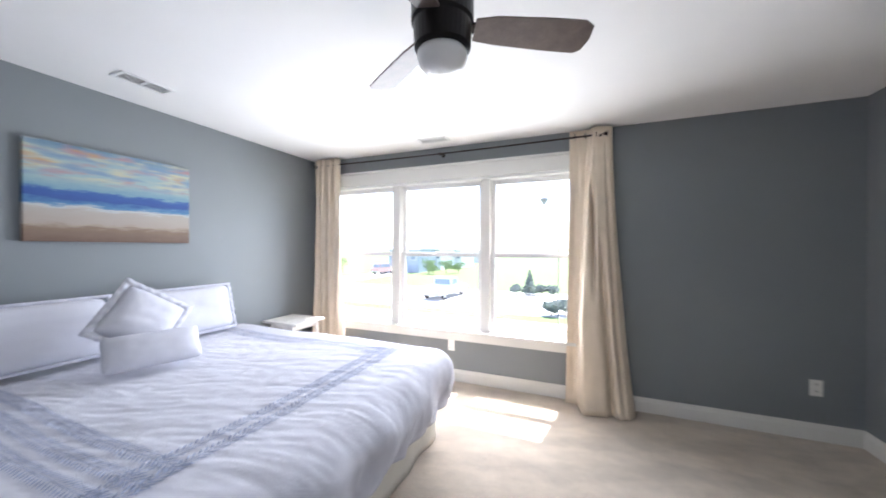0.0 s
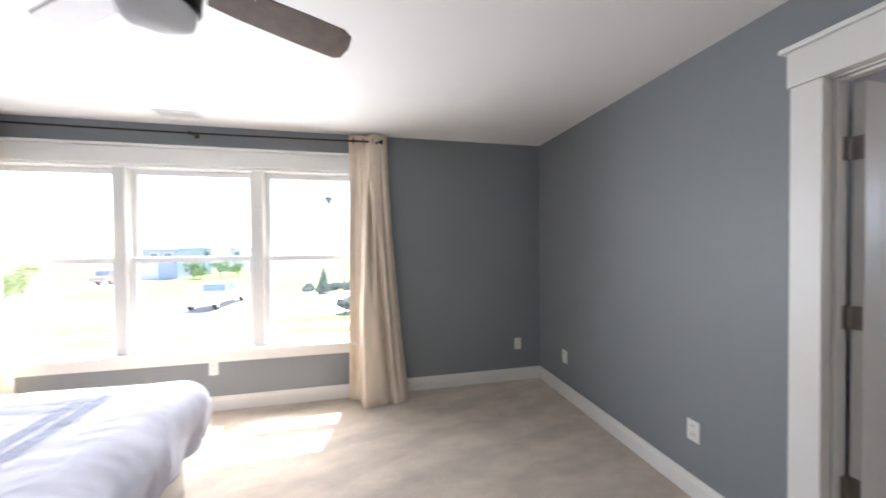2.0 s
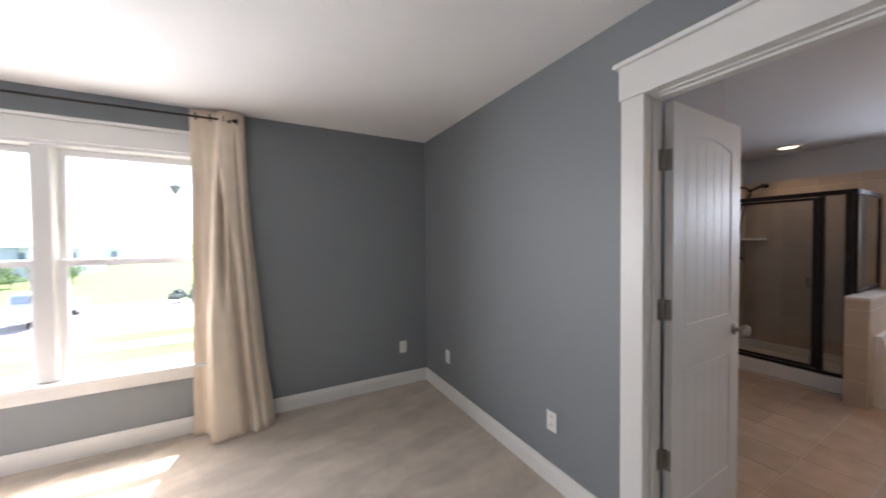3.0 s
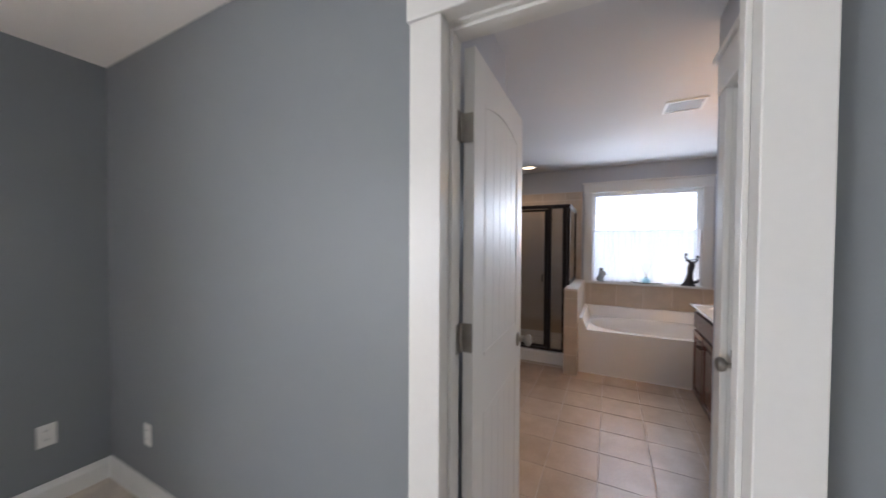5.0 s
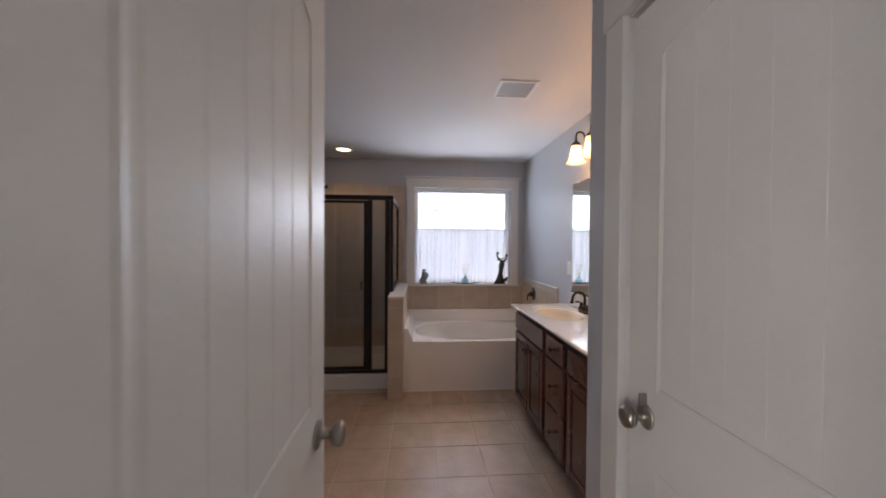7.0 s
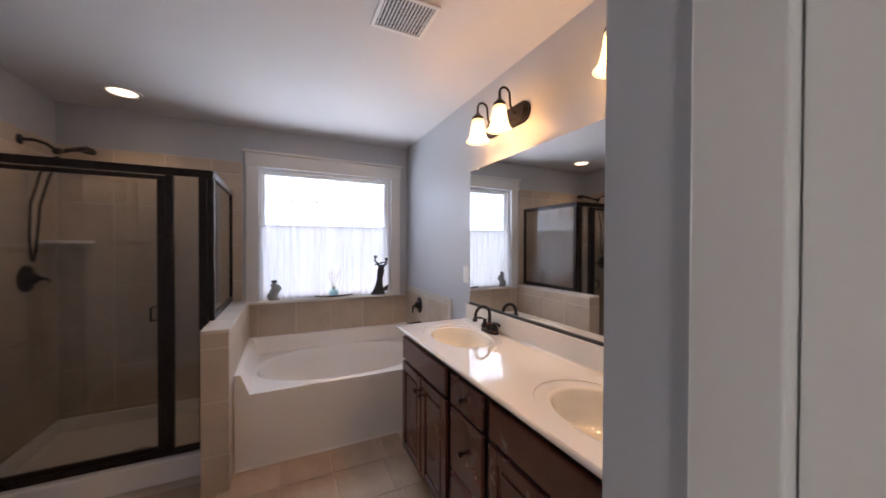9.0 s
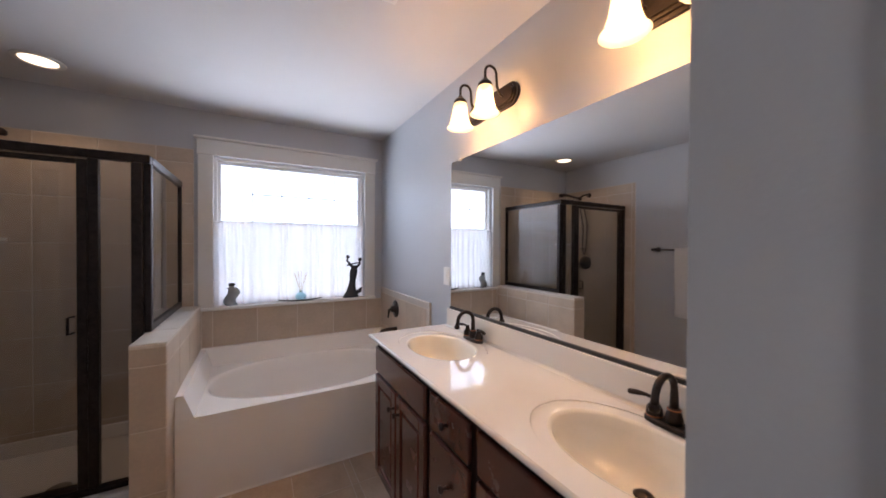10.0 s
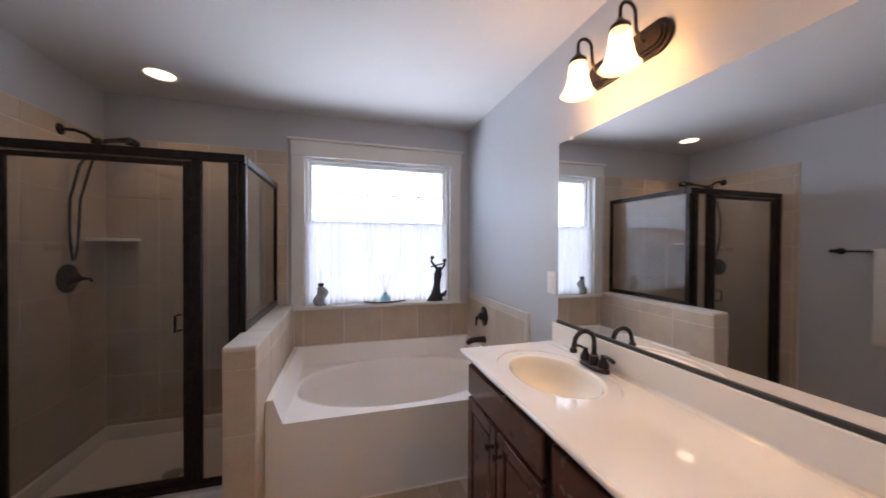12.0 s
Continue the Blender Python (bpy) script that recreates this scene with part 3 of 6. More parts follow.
for mx in (-1.238, -0.212):
    mb = boxed(mx - 0.045, mx + 0.045, YW + 0.02, YW + 0.16, WZ0 + 0.001, WZ1 - 0.021, 0.004)
    part("mullion", mb, M_TRIM, win)
ZR = 1.315
for a, b in ((WX0 + 0.02, -1.283), (-1.193, -0.257), (-0.167, WX1 - 0.02)):
    for z0, z1, y in ((WZ0 + 0.012, ZR + 0.022, YW + 0.07), (ZR - 0.022, WZ1 - 0.022, YW + 0.105)):
        fb = bmesh.new()
        box(fb, a, a + 0.042, y, y + 0.034, z0, z1, 0.003)
        box(fb, b - 0.042, b, y, y + 0.034, z0, z1, 0.003)
        box(fb, a + 0.042, b - 0.042, y, y + 0.034, z0, z0 + 0.044, 0.003)
        box(fb, a + 0.042, b - 0.042, y, y + 0.034, z1 - 0.044, z1, 0.003)
        sash = part("window_frame", fb, M_VINYL, win, "white vinyl sash")
        pane = part("pane", boxed(a + 0.04, b - 0.04, y + 0.014, y + 0.018, z0 + 0.042, z1 - 0.042), M_GLASS, sash)
        pane.visible_shadow = False
    lk = boxed((a + b) / 2 - 0.03, (a + b) / 2 + 0.03, YW + 0.075, YW + 0.1, ZR + 0.018, ZR + 0.03, 0.003)
    part("sash_lock", lk, M_VINYL, win)


# ---- curtains and their rod ----
def curtain(name, label, xt0, xt1, xb0, xb1, folds, seed, depth_top, depth_bot, ztop=2.425, ridges=()):
    """A grommet curtain gathered in folds that widens and settles on the floor."""
    rnd = random.Random(seed)
    ph = [rnd.uniform(-0.5, 0.5) for _ in range(folds + 1)]
    rows = []
    nz, nu = 44, folds * 18
    for j in range(nz + 1):
        f = j / nz
        z = ztop - f * (ztop - CARPET - 0.004)
        row = []
        for i in range(nu + 1):
            u = i / nu
            k = u * folds
            lane = ph[int(min(k, folds - 0.001))] * (0.3 + 0.7 * f)
            g = f ** 1.6
            x = (xt0 + (xt1 - xt0) * u) * (1 - g) + (xb0 + (xb1 - xb0) * u) * g
            amp = depth_top + (depth_bot - depth_top) * f
            wave = math.sin(2 * math.pi * (k + 0.12 * lane)) + 0.35 * math.sin(2 * math.pi * (2.1 * k + lane + 0.7 * f))
            y = 3.165 + amp * wave - 0.03 * g + 0.012 * noise.noise((x * 6, z * 2, seed))
            x += 0.02 * math.sin(2 * math.pi * (k * 1.0 + 0.25)) * (0.4 + f) + 0.015 * noise.noise((k * 1.3, z * 1.7, seed + 5))
            if f > 0.93:
                y -= (f - 0.93) * (0.7 + 0.8 * math.sin(k * 3 + seed))
            if ridges:
                edge = 0.50 - 0.27 * min(1.0, f * 1.5)
                step = 1 / (1 + math.exp(-(u - edge) / 0.016))
                back = 1 - max(0.0, (u - 0.80) / 0.20) ** 1.6
                bulge = step * (0.25 + 0.75 * back) * (1.0 - 0.25 * (u - edge))
                for c, w, a, f0, f1 in ridges:
                    on = max(0.0, min(1.0, (f - f0) / 0.12)) * max(0.0, min(1.0, (f1 - f) / 0.30))
                    bulge -= a * on * math.exp(-((u - c) / w) ** 2)
                y = 3.218 - bulge * (0.065 + 0.125 * f) + 0.010 * noise.noise((u * 7, z * 1.6, seed))
                if f > 0.95:
                    y -= (f - 0.95) * (0.8 + 0.25 * math.sin(u * 9))
                x = (xt0 + (xt1 - xt0) * u) * (1 - g) + (xb0 + (xb1 - xb0) * u) * g + 0.012 * noise.noise((u * 5, z * 1.3, seed + 2))
            row.append((x, min(y, 3.238), z))
        rows.append(row)
    top = thing(name, label, "curtain", (xt0 + xt1) / 2, 3.165, 0, group="window curtains")
    ob = part("cloth", sheet(rows), M_LINEN, top, smooth=True)
    ob.matrix_parent_inverse = top.matrix_basis.inverted()
    thicken(ob, 0.004)
    for i in range(folds):
        u = (i + 0.5) / folds
        gx = xt0 + (xt1 - xt0) * u
        ring = bmesh.new()
        pts = [(gx, 3.165 + 0.024 * math.cos(a), 2.358 + 0.024 * math.sin(a)) for a in [2 * math.pi * q / 16 for q in range(17)]]
        tube(ring, pts, 0.004, 6)
        g = part("grommet", ring, M_BRONZE, top, "dark metal grommet")
        g.matrix_parent_inverse = top.matrix_basis.inverted()
    return top


curtain("curtain", "long beige curtain gathered in deep folds beside the window", 0.575, 0.915, 0.55, 1.09, 4, 3, 0.045, 0.085, ridges=((0.50, 0.050, 0.95, 0.16, 0.62), (0.68, 0.055, 0.42, 0.34, 1.25), (0.12, 0.06, 0.10, 0.1, 1.2), (0.84, 0.035, 0.30, 0.02, 1.1)))
curtain("curtain", "long beige curtain hanging in the corner by the bed", -2.285, -1.93, -2.31, -1.86, 4, 8, 0.04, 0.055)
rod = thing("curtain_rod", "thin dark metal curtain rod above the window on brackets", "curtain rod", -0.68, 3.165, 2.358)
rb = bmesh.new()
tube(rb, [(-1.62 + 3.16 * i / 12, 0, -0.012 * math.sin(math.pi * i / 12)) for i in range(13)], 0.008, 8)
part("rod", rb, M_BRONZE, rod)
for bx in (-1.58, 0.02, 1.5):
    br = bmesh.new()
    tube(br, [(bx, 0, -0.012), (bx, 0.05, -0.012), (bx, 0.0985, -0.005)], 0.007, 8)
    lathe(br, ((0.0, 0), (0.022, 0), (0.018, 0.006), (0.0, 0.007)), bx, 0.0985, -0.005, 14, pose(0, 0, 0, 90))
    lathe(br, ((0.0, -0.012), (0.015, -0.01), (0.015, 0.01), (0.0, 0.012)), bx, 0, -0.012, 12, pose(0, 0, 0, 0, 90))
    part("bracket", br, M_BRONZE, rod)
for bx in (-1.62, 1.54):
    part("finial", lathe(bmesh.new(), ((0.0, -0.02), (0.012, -0.015), (0.018, 0), (0.012, 0.015), (0.0, 0.02)), bx, 0, 0, 12, pose(0, 0, 0, 0, 90)), M_BRONZE, rod)


# ---- outlets, switch, vents ----
def outlet(x, y, z, rz, label):
    top = thing("wall_outlet", label, "outlet", x, y, z, rz, group="wall outlets")
    w = 0.036
    part("cover_plate", boxed(-w, w, -0.006, 0, -0.058, 0.058, 0.002), M_PLATE, top)
    for s in (-0.024, 0.024):
        face = part("receptacle", boxed(-0.016, 0.016, -0.0085, -0.0055, s - 0.015, s + 0.015, 0.002), M_PLATE, top)
        for q in (-0.006, 0.006):
            part("slot", boxed(q - 0.0012, q + 0.0012, -0.0092, -0.0084, s - 0.003, s + 0.008), M_SLOT, face)
    return top


outlet(2.235, YW, 0.39, 0, "white duplex outlet plate low on the grey wall")
outlet(-0.565, YW, 0.38, 0, "white duplex outlet plate below the window sill")
outlet(XR, 2.807, 0.385, -90, "white duplex outlet plate near the room corner")
outlet(XR, 1.57, 0.385, -90, "white duplex outlet plate between corner and doorway")
sw = thing("light_switch", "white rocker switch plate beside the vanity mirror", "switch", 5.247, YS, 1.207, 180)
part("cover_plate", boxed(-0.036, 0.036, -0.006, 0, -0.058, 0.058, 0.002), M_PLATE, sw)
part("rocker", boxed(-0.016, 0.016, -0.010, -0.0055, -0.033, 0.033, 0.002), M_PLATE, sw)


def vent(name, label, x, y, sx, sy, slats, along_y=False):
    top = thing(name, label, "vent", x, y, HC)
    fb = bmesh.new()
    b = 0.018
    box(fb, -sx / 2, sx / 2, -sy / 2, -sy / 2 + b, -0.008, 0, 0.002)
    box(fb, -sx / 2, sx / 2, sy / 2 - b, sy / 2, -0.008, 0, 0.002)
    box(fb, -sx / 2, -sx / 2 + b, -sy / 2 + b, sy / 2 - b, -0.008, 0, 0.002)
    box(fb, sx / 2 - b, sx / 2, -sy / 2 + b, sy / 2 - b, -0.008, 0, 0.002)
    part("frame", fb, M_VENT, top)
    part("backing", boxed(-sx / 2 + b, sx / 2 - b, -sy / 2 + b, sy / 2 - b, -0.0015, 0), M_SLOT, top)
    for i in range(slats):
        c = -0.5 + (i + 0.5) / slats
        if along_y:
            sb = boxed((sx - 2 * b) * c - 0.0011, (sx - 2 * b) * c + 0.0011, -sy / 2 + b, sy / 2 - b, -0.0035, -0.0015)
        else:
            sb = boxed(-sx / 2 + b, sx / 2 - b, (sy - 2 * b) * c - 0.0025, (sy - 2 * b) * c + 0.0025, -0.006, -0.0015)
        part("slat", sb, M_VENT, top)
    if along_y:
        part("centre_bar", boxed(-sx / 2 + b, sx / 2 - b, -0.008, 0.008, -0.0065, -0.0015, 0.001), M_VENT, top)
    return top


vent("ceiling_vent", "white metal ceiling register with narrow slats", -1.94, 1.30, 0.14, 0.28, 7, True)
vent("ceiling_vent", "white metal ceiling register near the window", -0.66, 3.0, 0.30, 0.13, 8)
vent("exhaust_fan", "square white bathroom exhaust fan grille in the ceiling", 4.61, 0.135, 0.24, 0.25, 14)


# ---- ceiling fan ----
fan = thing("ceiling_fan", "dark bronze ceiling fan with three brown blades and opal light", "ceiling fan", 0.18, 1.19, 0)
part("canopy", lathe(bmesh.new(), ((0.0, 2.4395), (0.085, 2.4395), (0.088, 2.40), (0.075, 2.375), (0.06, 2.36), (0.0, 2.358)), n=32), M_FAN, fan, smooth=True)
part("motor_housing", lathe(bmesh.new(), ((0.0, 2.36), (0.07, 2.358), (0.112, 2.345), (0.116, 2.30), (0.112, 2.285), (0.116, 2.278), (0.116, 2.215), (0.108, 2.205), (0.108, 2.19), (0.104, 2.12), (0.094, 2.108), (0.0, 2.105)), n=36), M_FAN, fan, smooth=False)
part("light_bowl", lathe(bmesh.new(), ((0.0, 2.106), (0.090, 2.106), (0.093, 2.09), (0.086, 2.065), (0.068, 2.043), (0.04, 2.03), (0.0, 2.026)), n=32), M_OPAL, fan, "unlit white opal glass bowl", True)
for k in range(3):
    ang = 28 + 120 * k
    m = pose(0, 0, 2.20, 0, 0, ang) @ pose(0, 0, 0, -14, 0, 0)
    bm = bmesh.new()
    outline = [(0.12, -0.045), (0.20, -0.062), (0.40, -0.075), (0.52, -0.078), (0.555, -0.06), (0.565, -0.01), (0.555, 0.045), (0.53, 0.062), (0.40, 0.062), (0.20, 0.055), (0.12, 0.045)]
    lo = [bm.verts.new((x, y, -0.004 - 0.02 * (x - 0.12))) for x, y in outline]
    hi = [bm.verts.new((x, y, 0.004 - 0.02 * (x - 0.12))) for x, y in outline]
    bm.faces.new(lo)
    bm.faces.new(list(reversed(hi)))
    for i in range(len(lo)):
        j = (i + 1) % len(lo)
        bm.faces.new((lo[j], lo[i], hi[i], hi[j]))
    bmesh.ops.transform(bm, matrix=m, verts=bm.verts)
    part("blade", bm, M_BLADE, fan, "brown wooden fan blade")
    arm = box(bmesh.new(), 0.09, 0.20, -0.022, 0.022, -0.001, 0.010, 0.003)
    bmesh.ops.transform(arm, matrix=pose(0, 0, 2.203, 0, 0, ang) @ pose(0, 0, 0, -14, 0, 0), verts=arm.verts)
    part("blade_arm", arm, M_FAN, fan)


# ---- beach canvas ----
def canvas_material():
    m = bpy.data.materials.new("painted_beach_canvas")
    m.use_nodes = True
    nt = m.node_tree
    b = nt.nodes["Principled BSDF"]
    b.inputs["Roughness"].default_value = 0.6
    geo = nt.nodes.new("ShaderNodeNewGeometry")
    sep = nt.nodes.new("ShaderNodeSeparateXYZ")
    nt.links.new(geo.outputs["Position"], sep.inputs[0])
    mp = nt.nodes.new("ShaderNodeMapping")
    mp.inputs["Scale"].default_value = (1, 4.5, 20)
    nt.links.new(geo.outputs["Position"], mp.inputs["Vector"])
    nz = nt.nodes.new("ShaderNodeTexNoise")
    nz.inputs["Scale"].default_value, nz.inputs["Detail"].default_value, nz.inputs["Roughness"].default_value = 1.8, 9, 0.72
    nt.links.new(mp.outputs[0], nz.inputs["Vector"])
    mr = nt.nodes.new("ShaderNodeMapRange")
    mr.inputs["From Min"].default_value, mr.inputs["From Max"].default_value = 1.418, 2.033
    nt.links.new(sep.outputs["Z"], mr.inputs["Value"])
    wob = nt.nodes.new("ShaderNodeMath")
    wob.operation = "MULTIPLY_ADD"
    wob.inputs[1].default_value, wob.inputs[2].default_value = 0.20, -0.10
    nt.links.new(nz.outputs["Fac"], wob.inputs[0])
    add = nt.nodes.new("ShaderNodeMath")
    add.operation = "ADD"
    nt.links.new(mr.outputs[0], add.inputs[0])
    nt.links.new(wob.outputs[0], add.inputs[1])
    ramp = nt.nodes.new("ShaderNodeValToRGB")
    dim = 0.68
    stops = ((0.0, (0.20, 0.12, 0.08)), (0.14, (0.30, 0.20, 0.14)), (0.19, (0.52, 0.44, 0.36)), (0.33, (0.56, 0.50, 0.44)), (0.36, (0.66, 0.68, 0.68)), (0.39, (0.10, 0.28, 0.50)), (0.45, (0.03, 0.10, 0.36)), (0.52, (0.04, 0.13, 0.42)), (0.55, (0.22, 0.40, 0.52)), (0.66, (0.40, 0.55, 0.55)), (0.86, (0.36, 0.50, 0.55)), (1.0, (0.18, 0.30, 0.42)))
    e = ramp.color_ramp.elements
    e[0].position, e[0].color = stops[0][0], rgb(*[dim * v for v in stops[0][1]])
    e[1].position, e[1].color = stops[-1][0], rgb(*[dim * v for v in stops[-1][1]])
    for p, c in stops[1:-1]:
        q = e.new(p)
        q.color = rgb(*[dim * v for v in c])
    nt.links.new(add.outputs[0], ramp.inputs[0])
    # streaks of cloud: cream, then rose and orange, in the upper half
    colour = ramp.outputs["Color"]
    for seed, tint, lo, hi in ((3.0, (0.44, 0.42, 0.30), 0.52, 0.68), (11.0, (0.36, 0.20, 0.22), 0.58, 0.72), (23.0, (0.44, 0.24, 0.10), 0.62, 0.76), (31.0, (0.16, 0.25, 0.36), 0.55, 0.70)):
        mp2 = nt.nodes.new("ShaderNodeMapping")
        mp2.inputs["Scale"].default_value, mp2.inputs["Location"].default_value = (1, 3.0, 14), (0, seed, seed)
        nt.links.new(geo.outputs["Position"], mp2.inputs["Vector"])
        n2 = nt.nodes.new("ShaderNodeTexNoise")
        n2.inputs["Scale"].default_value, n2.inputs["Detail"].default_value = 1.3, 7
        nt.links.new(mp2.outputs[0], n2.inputs["Vector"])
        r1 = nt.nodes.new("ShaderNodeMapRange")
        r1.inputs["From Min"].default_value, r1.inputs["From Max"].default_value = lo - 0.06, hi - 0.04
        nt.links.new(n2.outputs["Fac"], r1.inputs["Value"])
        r2 = nt.nodes.new("ShaderNodeMapRange")
        r2.inputs["From Min"].default_value, r2.inputs["From Max"].default_value = 0.60, 0.68
        nt.links.new(mr.outputs[0], r2.inputs["Value"])
        mu = nt.nodes.new("ShaderNodeMath")
        mu.operation = "MULTIPLY"
        nt.links.new(r1.outputs[0], mu.inputs[0])
        nt.links.new(r2.outputs[0], mu.inputs[1])
        mx = nt.nodes.new("ShaderNodeMix")
        mx.data_type = "RGBA"
        mx.inputs["B"].default_value = rgb(*tint)
        nt.links.new(mu.outputs[0], mx.inputs["Factor"])
        nt.links.new(colour, mx.inputs["A"])
        colour = mx.outputs["Result"]
    nt.links.new(colour, b.inputs["Base Color"])
    bp = nt.nodes.new("ShaderNodeBump")
    bp.inputs["Strength"].default_value = 0.35
    bp.inputs["Distance"].default_value = 0.004
    nt.links.new(nz.outputs["Fac"], bp.inputs["Height"])
    nt.links.new(bp.outputs[0], b.inputs["Normal"])
    return m


pic = thing("canvas_painting", "painted canvas of a beach with blue sea and clouds", "painting", XL, 1.352, 1.725)
M_CANVAS = canvas_material()
part("canvas", boxed(0.030, 0.036, -0.443, 0.443, -0.307, 0.307, 0.002), M_CANVAS, pic)
for y0, y1, z0, z1 in ((-0.442, 0.442, 0.268, 0.306), (-0.442, 0.442, -0.306, -0.268), (-0.442, -0.404, -0.2678, 0.2678), (0.404, 0.442, -0.2678, 0.2678)):
    part("wrapped_edge", boxed(0.0, 0.0298, y0, y1, z0, z1, 0.002), M_CANVAS, pic)


# ---- bed ----
BX0, BX1, BYN, BYF = -2.30, -0.32, 0.33, 2.24
bed = thing("bed", "king bed with a white bedspread and cream skirt", "bed", -1.3, 1.285, 0)
inv = bed.matrix_basis.inverted()


def bed_part(name, bm, material, label="", smooth=False):
    ob = part(name, bm, material, bed, label, smooth)
    ob.matrix_parent_inverse = inv
    return ob


bed_part("box_spring", boxed(BX0, BX1 - 0.02, BYN + 0.02, BYF - 0.02, 0.10, 0.33, 0.02), M_SKIRT)
bed_part("mattress", boxed(BX0, BX1, BYN, BYF, 0.33, 0.60, 0.05), M_WHITECLOTH)
for lx in (-2.2, -1.3, -0.45):
    for ly in (0.45, 2.1):
        bed_part("leg", lathe(bmesh.new(), ((0.0, CARPET), (0.03, CARPET), (0.03, 0.1), (0.0, 0.1)), lx, ly, 0, 12), M_SLOT)
rows = []
loop = [(BX0, BYN, 0, -1), (BX1, BYN, 0, -1), (BX1, BYN, 1, 0), (BX1, BYF, 1, 0), (BX1, BYF, 0, 1), (BX0, BYF, 0, 1)]
ring = []
for (xa, ya, na, ma), (xb, yb, _, _) in zip(loop[::2], loop[1::2]):
    n = int(((xb - xa) ** 2 + (yb - ya) ** 2) ** 0.5 / 0.025)
    for i in range(n + 1):
        ring.append((xa + (xb - xa) * i / n, ya + (yb - ya) * i / n, na, ma))
for j in range(7):
    f = j / 6
    row = []
    for k, (x, y, nx, ny) in enumerate(ring):
        d = 0.008 + f * (0.008 + 0.010 * math.sin(k * 0.42) + 0.012 * noise.noise((x * 5, y * 5, 1.7)))
        row.append((x + nx * d, y + ny * d, 0.36 - f * (0.357 - CARPET)))
    rows.append(row)
thicken(bed_part("bed_skirt", sheet(rows), M_SKIRT, "cream pleated bed skirt reaching the carpet", True), 0.004)


def crease(a, b, seed):
    """Sharp-crested wrinkles that run along a."""
    return 1 - 2.2 * abs(noise.noise((a, b, seed)))


def drape(u, v):
    """Where a point of the bedspread comes to lie: u from head to foot, v from near to far side, in metres laid flat."""
    ex, e0, e1, r, topz = BX1 - 0.02, BYN + 0.04, BYF - 0.03, 0.15, 0.655
    du = max(0.0, u - ex)
    dv = v - e1 if v > e1 else (v - e0 if v < e0 else 0.0)
    d = max(du, abs(dv))
    x, y = min(u, ex), min(max(v, e0), e1)
    z = topz + 0.022 * noise.noise((u * 1.6, v * 1.6, 0.3)) + 0.002 * crease(u * 1.1 + v * 0.7, v * 7 - u * 4.0, 2.1) + 0.0019 * crease(u * 3.0 + v, v * 13 - u * 6.5, 6.3) + 0.0026 * crease(u * 6 + v * 3, v * 26 - u * 9, 9.4) + 0.0015 * crease(u * 9 - v * 3, v * 9 + u * 4, 4.7)
    if d > 0:
        h = math.hypot(du, dv)
        nx, ny = du / h, dv / h
        a = min(d / r, math.pi / 2 * 0.93)
        out, down = r * math.sin(a), r * (1 - math.cos(a)) * 1.1
        rest = max(0.0, d - r * math.pi / 2 * 0.93)
        lip = u * 2.2 + v * 2.2
        fold = math.sin(lip * 5 + 3 * noise.noise((u * 2, v * 2, 9))) * min(1, rest * 4)
        pucker = math.sin(lip * 13 + 5 * noise.noise((u * 3, v * 3, 2))) * min(1, rest * 5) ** 2
        out += rest * 0.06 + 0.014 * fold + 0.012 * pucker + 0.055 * noise.noise((u * 4, v * 4, 5.5)) * min(1, d * 5) + 0.006 * crease(u * 6, v * 9, 3.3) * min(1, d * 4) + 0.03 * math.sin(min(1.0, d / 0.4) * math.pi)
        down += rest * (0.95 + 0.16 * noise.noise((u * 2.3, v * 2.3, 7.7)))
        x, y, z = x + nx * out, y + ny * out, z - down
    return (x, y, max(z, 0.24))


nu, nv = 190, 210
rows = []
for j in range(nv + 1):
    v = BYN - 0.42 + (BYF - BYN + 0.84) * j / nv
    rows.append([drape(BX0 + (BX1 + 0.40 - BX0) * i / nu, v) for i in range(nu + 1)])
spread = tagged(part("bedspread", sheet(rows), M_SPREAD, smooth=True), "rumpled white bedspread with blue-grey embroidered border on the bed", "bedspread")
thicken(spread, 0.03, -1)


def stitched_row(bm, along_u, centre, a, b, length, width, step, lean):
    """Slanted leaf stitches in a chevron on both sides of a stem, lying on the bedspread."""
    def place(s, across):
        u, v = (s, centre + across) if along_u else (centre + across, s)
        p = Vector(drape(u, v))
        return p + Vector((0, 0, 0.0045))
    n = int((b - a) / step)
    for k in range(n):
        s = a + step * k
        for side in (-1, 1):
            jig = 0.004 * noise.noise((k * 1.7, side, centre * 9))
            p0, p1 = (s, side * 0.003), (s + length * lean, side * (width + jig))
            ctr = ((p0[0] + p1[0]) / 2, (p0[1] + p1[1]) / 2)
            w = step * 0.33
            q = [bm.verts.new(place(*c)) for c in (p0, (ctr[0] - w, ctr[1]), p1, (ctr[0] + w, ctr[1]))]
            bm.faces.new(q)
    stem = [(place(a + (b - a) * k / 60, -0.0022), place(a + (b - a) * k / 60, 0.0022)) for k in range(61)]
    vs = [(bm.verts.new(p), bm.verts.new(q)) for p, q in stem]
    for (p, q), (r, t) in zip(vs, vs[1:]):
        bm.faces.new((p, q, t, r))


for name, rows_at, along_u, a, b, wide in (("foot_border", (-0.555, -0.645), False, 0.52, 2.12, 0.036), ("near_border", (0.545, 0.635, 0.725), True, -2.26, -0.52, 0.037), ("far_border", (1.985, 2.065), True, -2.26, -0.52, 0.030)):
    bm = bmesh.new()
    for c in rows_at:
        stitched_row(bm, along_u, c, a, b, 0.05, wide, 0.021, 0.6)
    part(name, bm, M_BLUETRIM, spread, "blue-grey leaf embroidery")


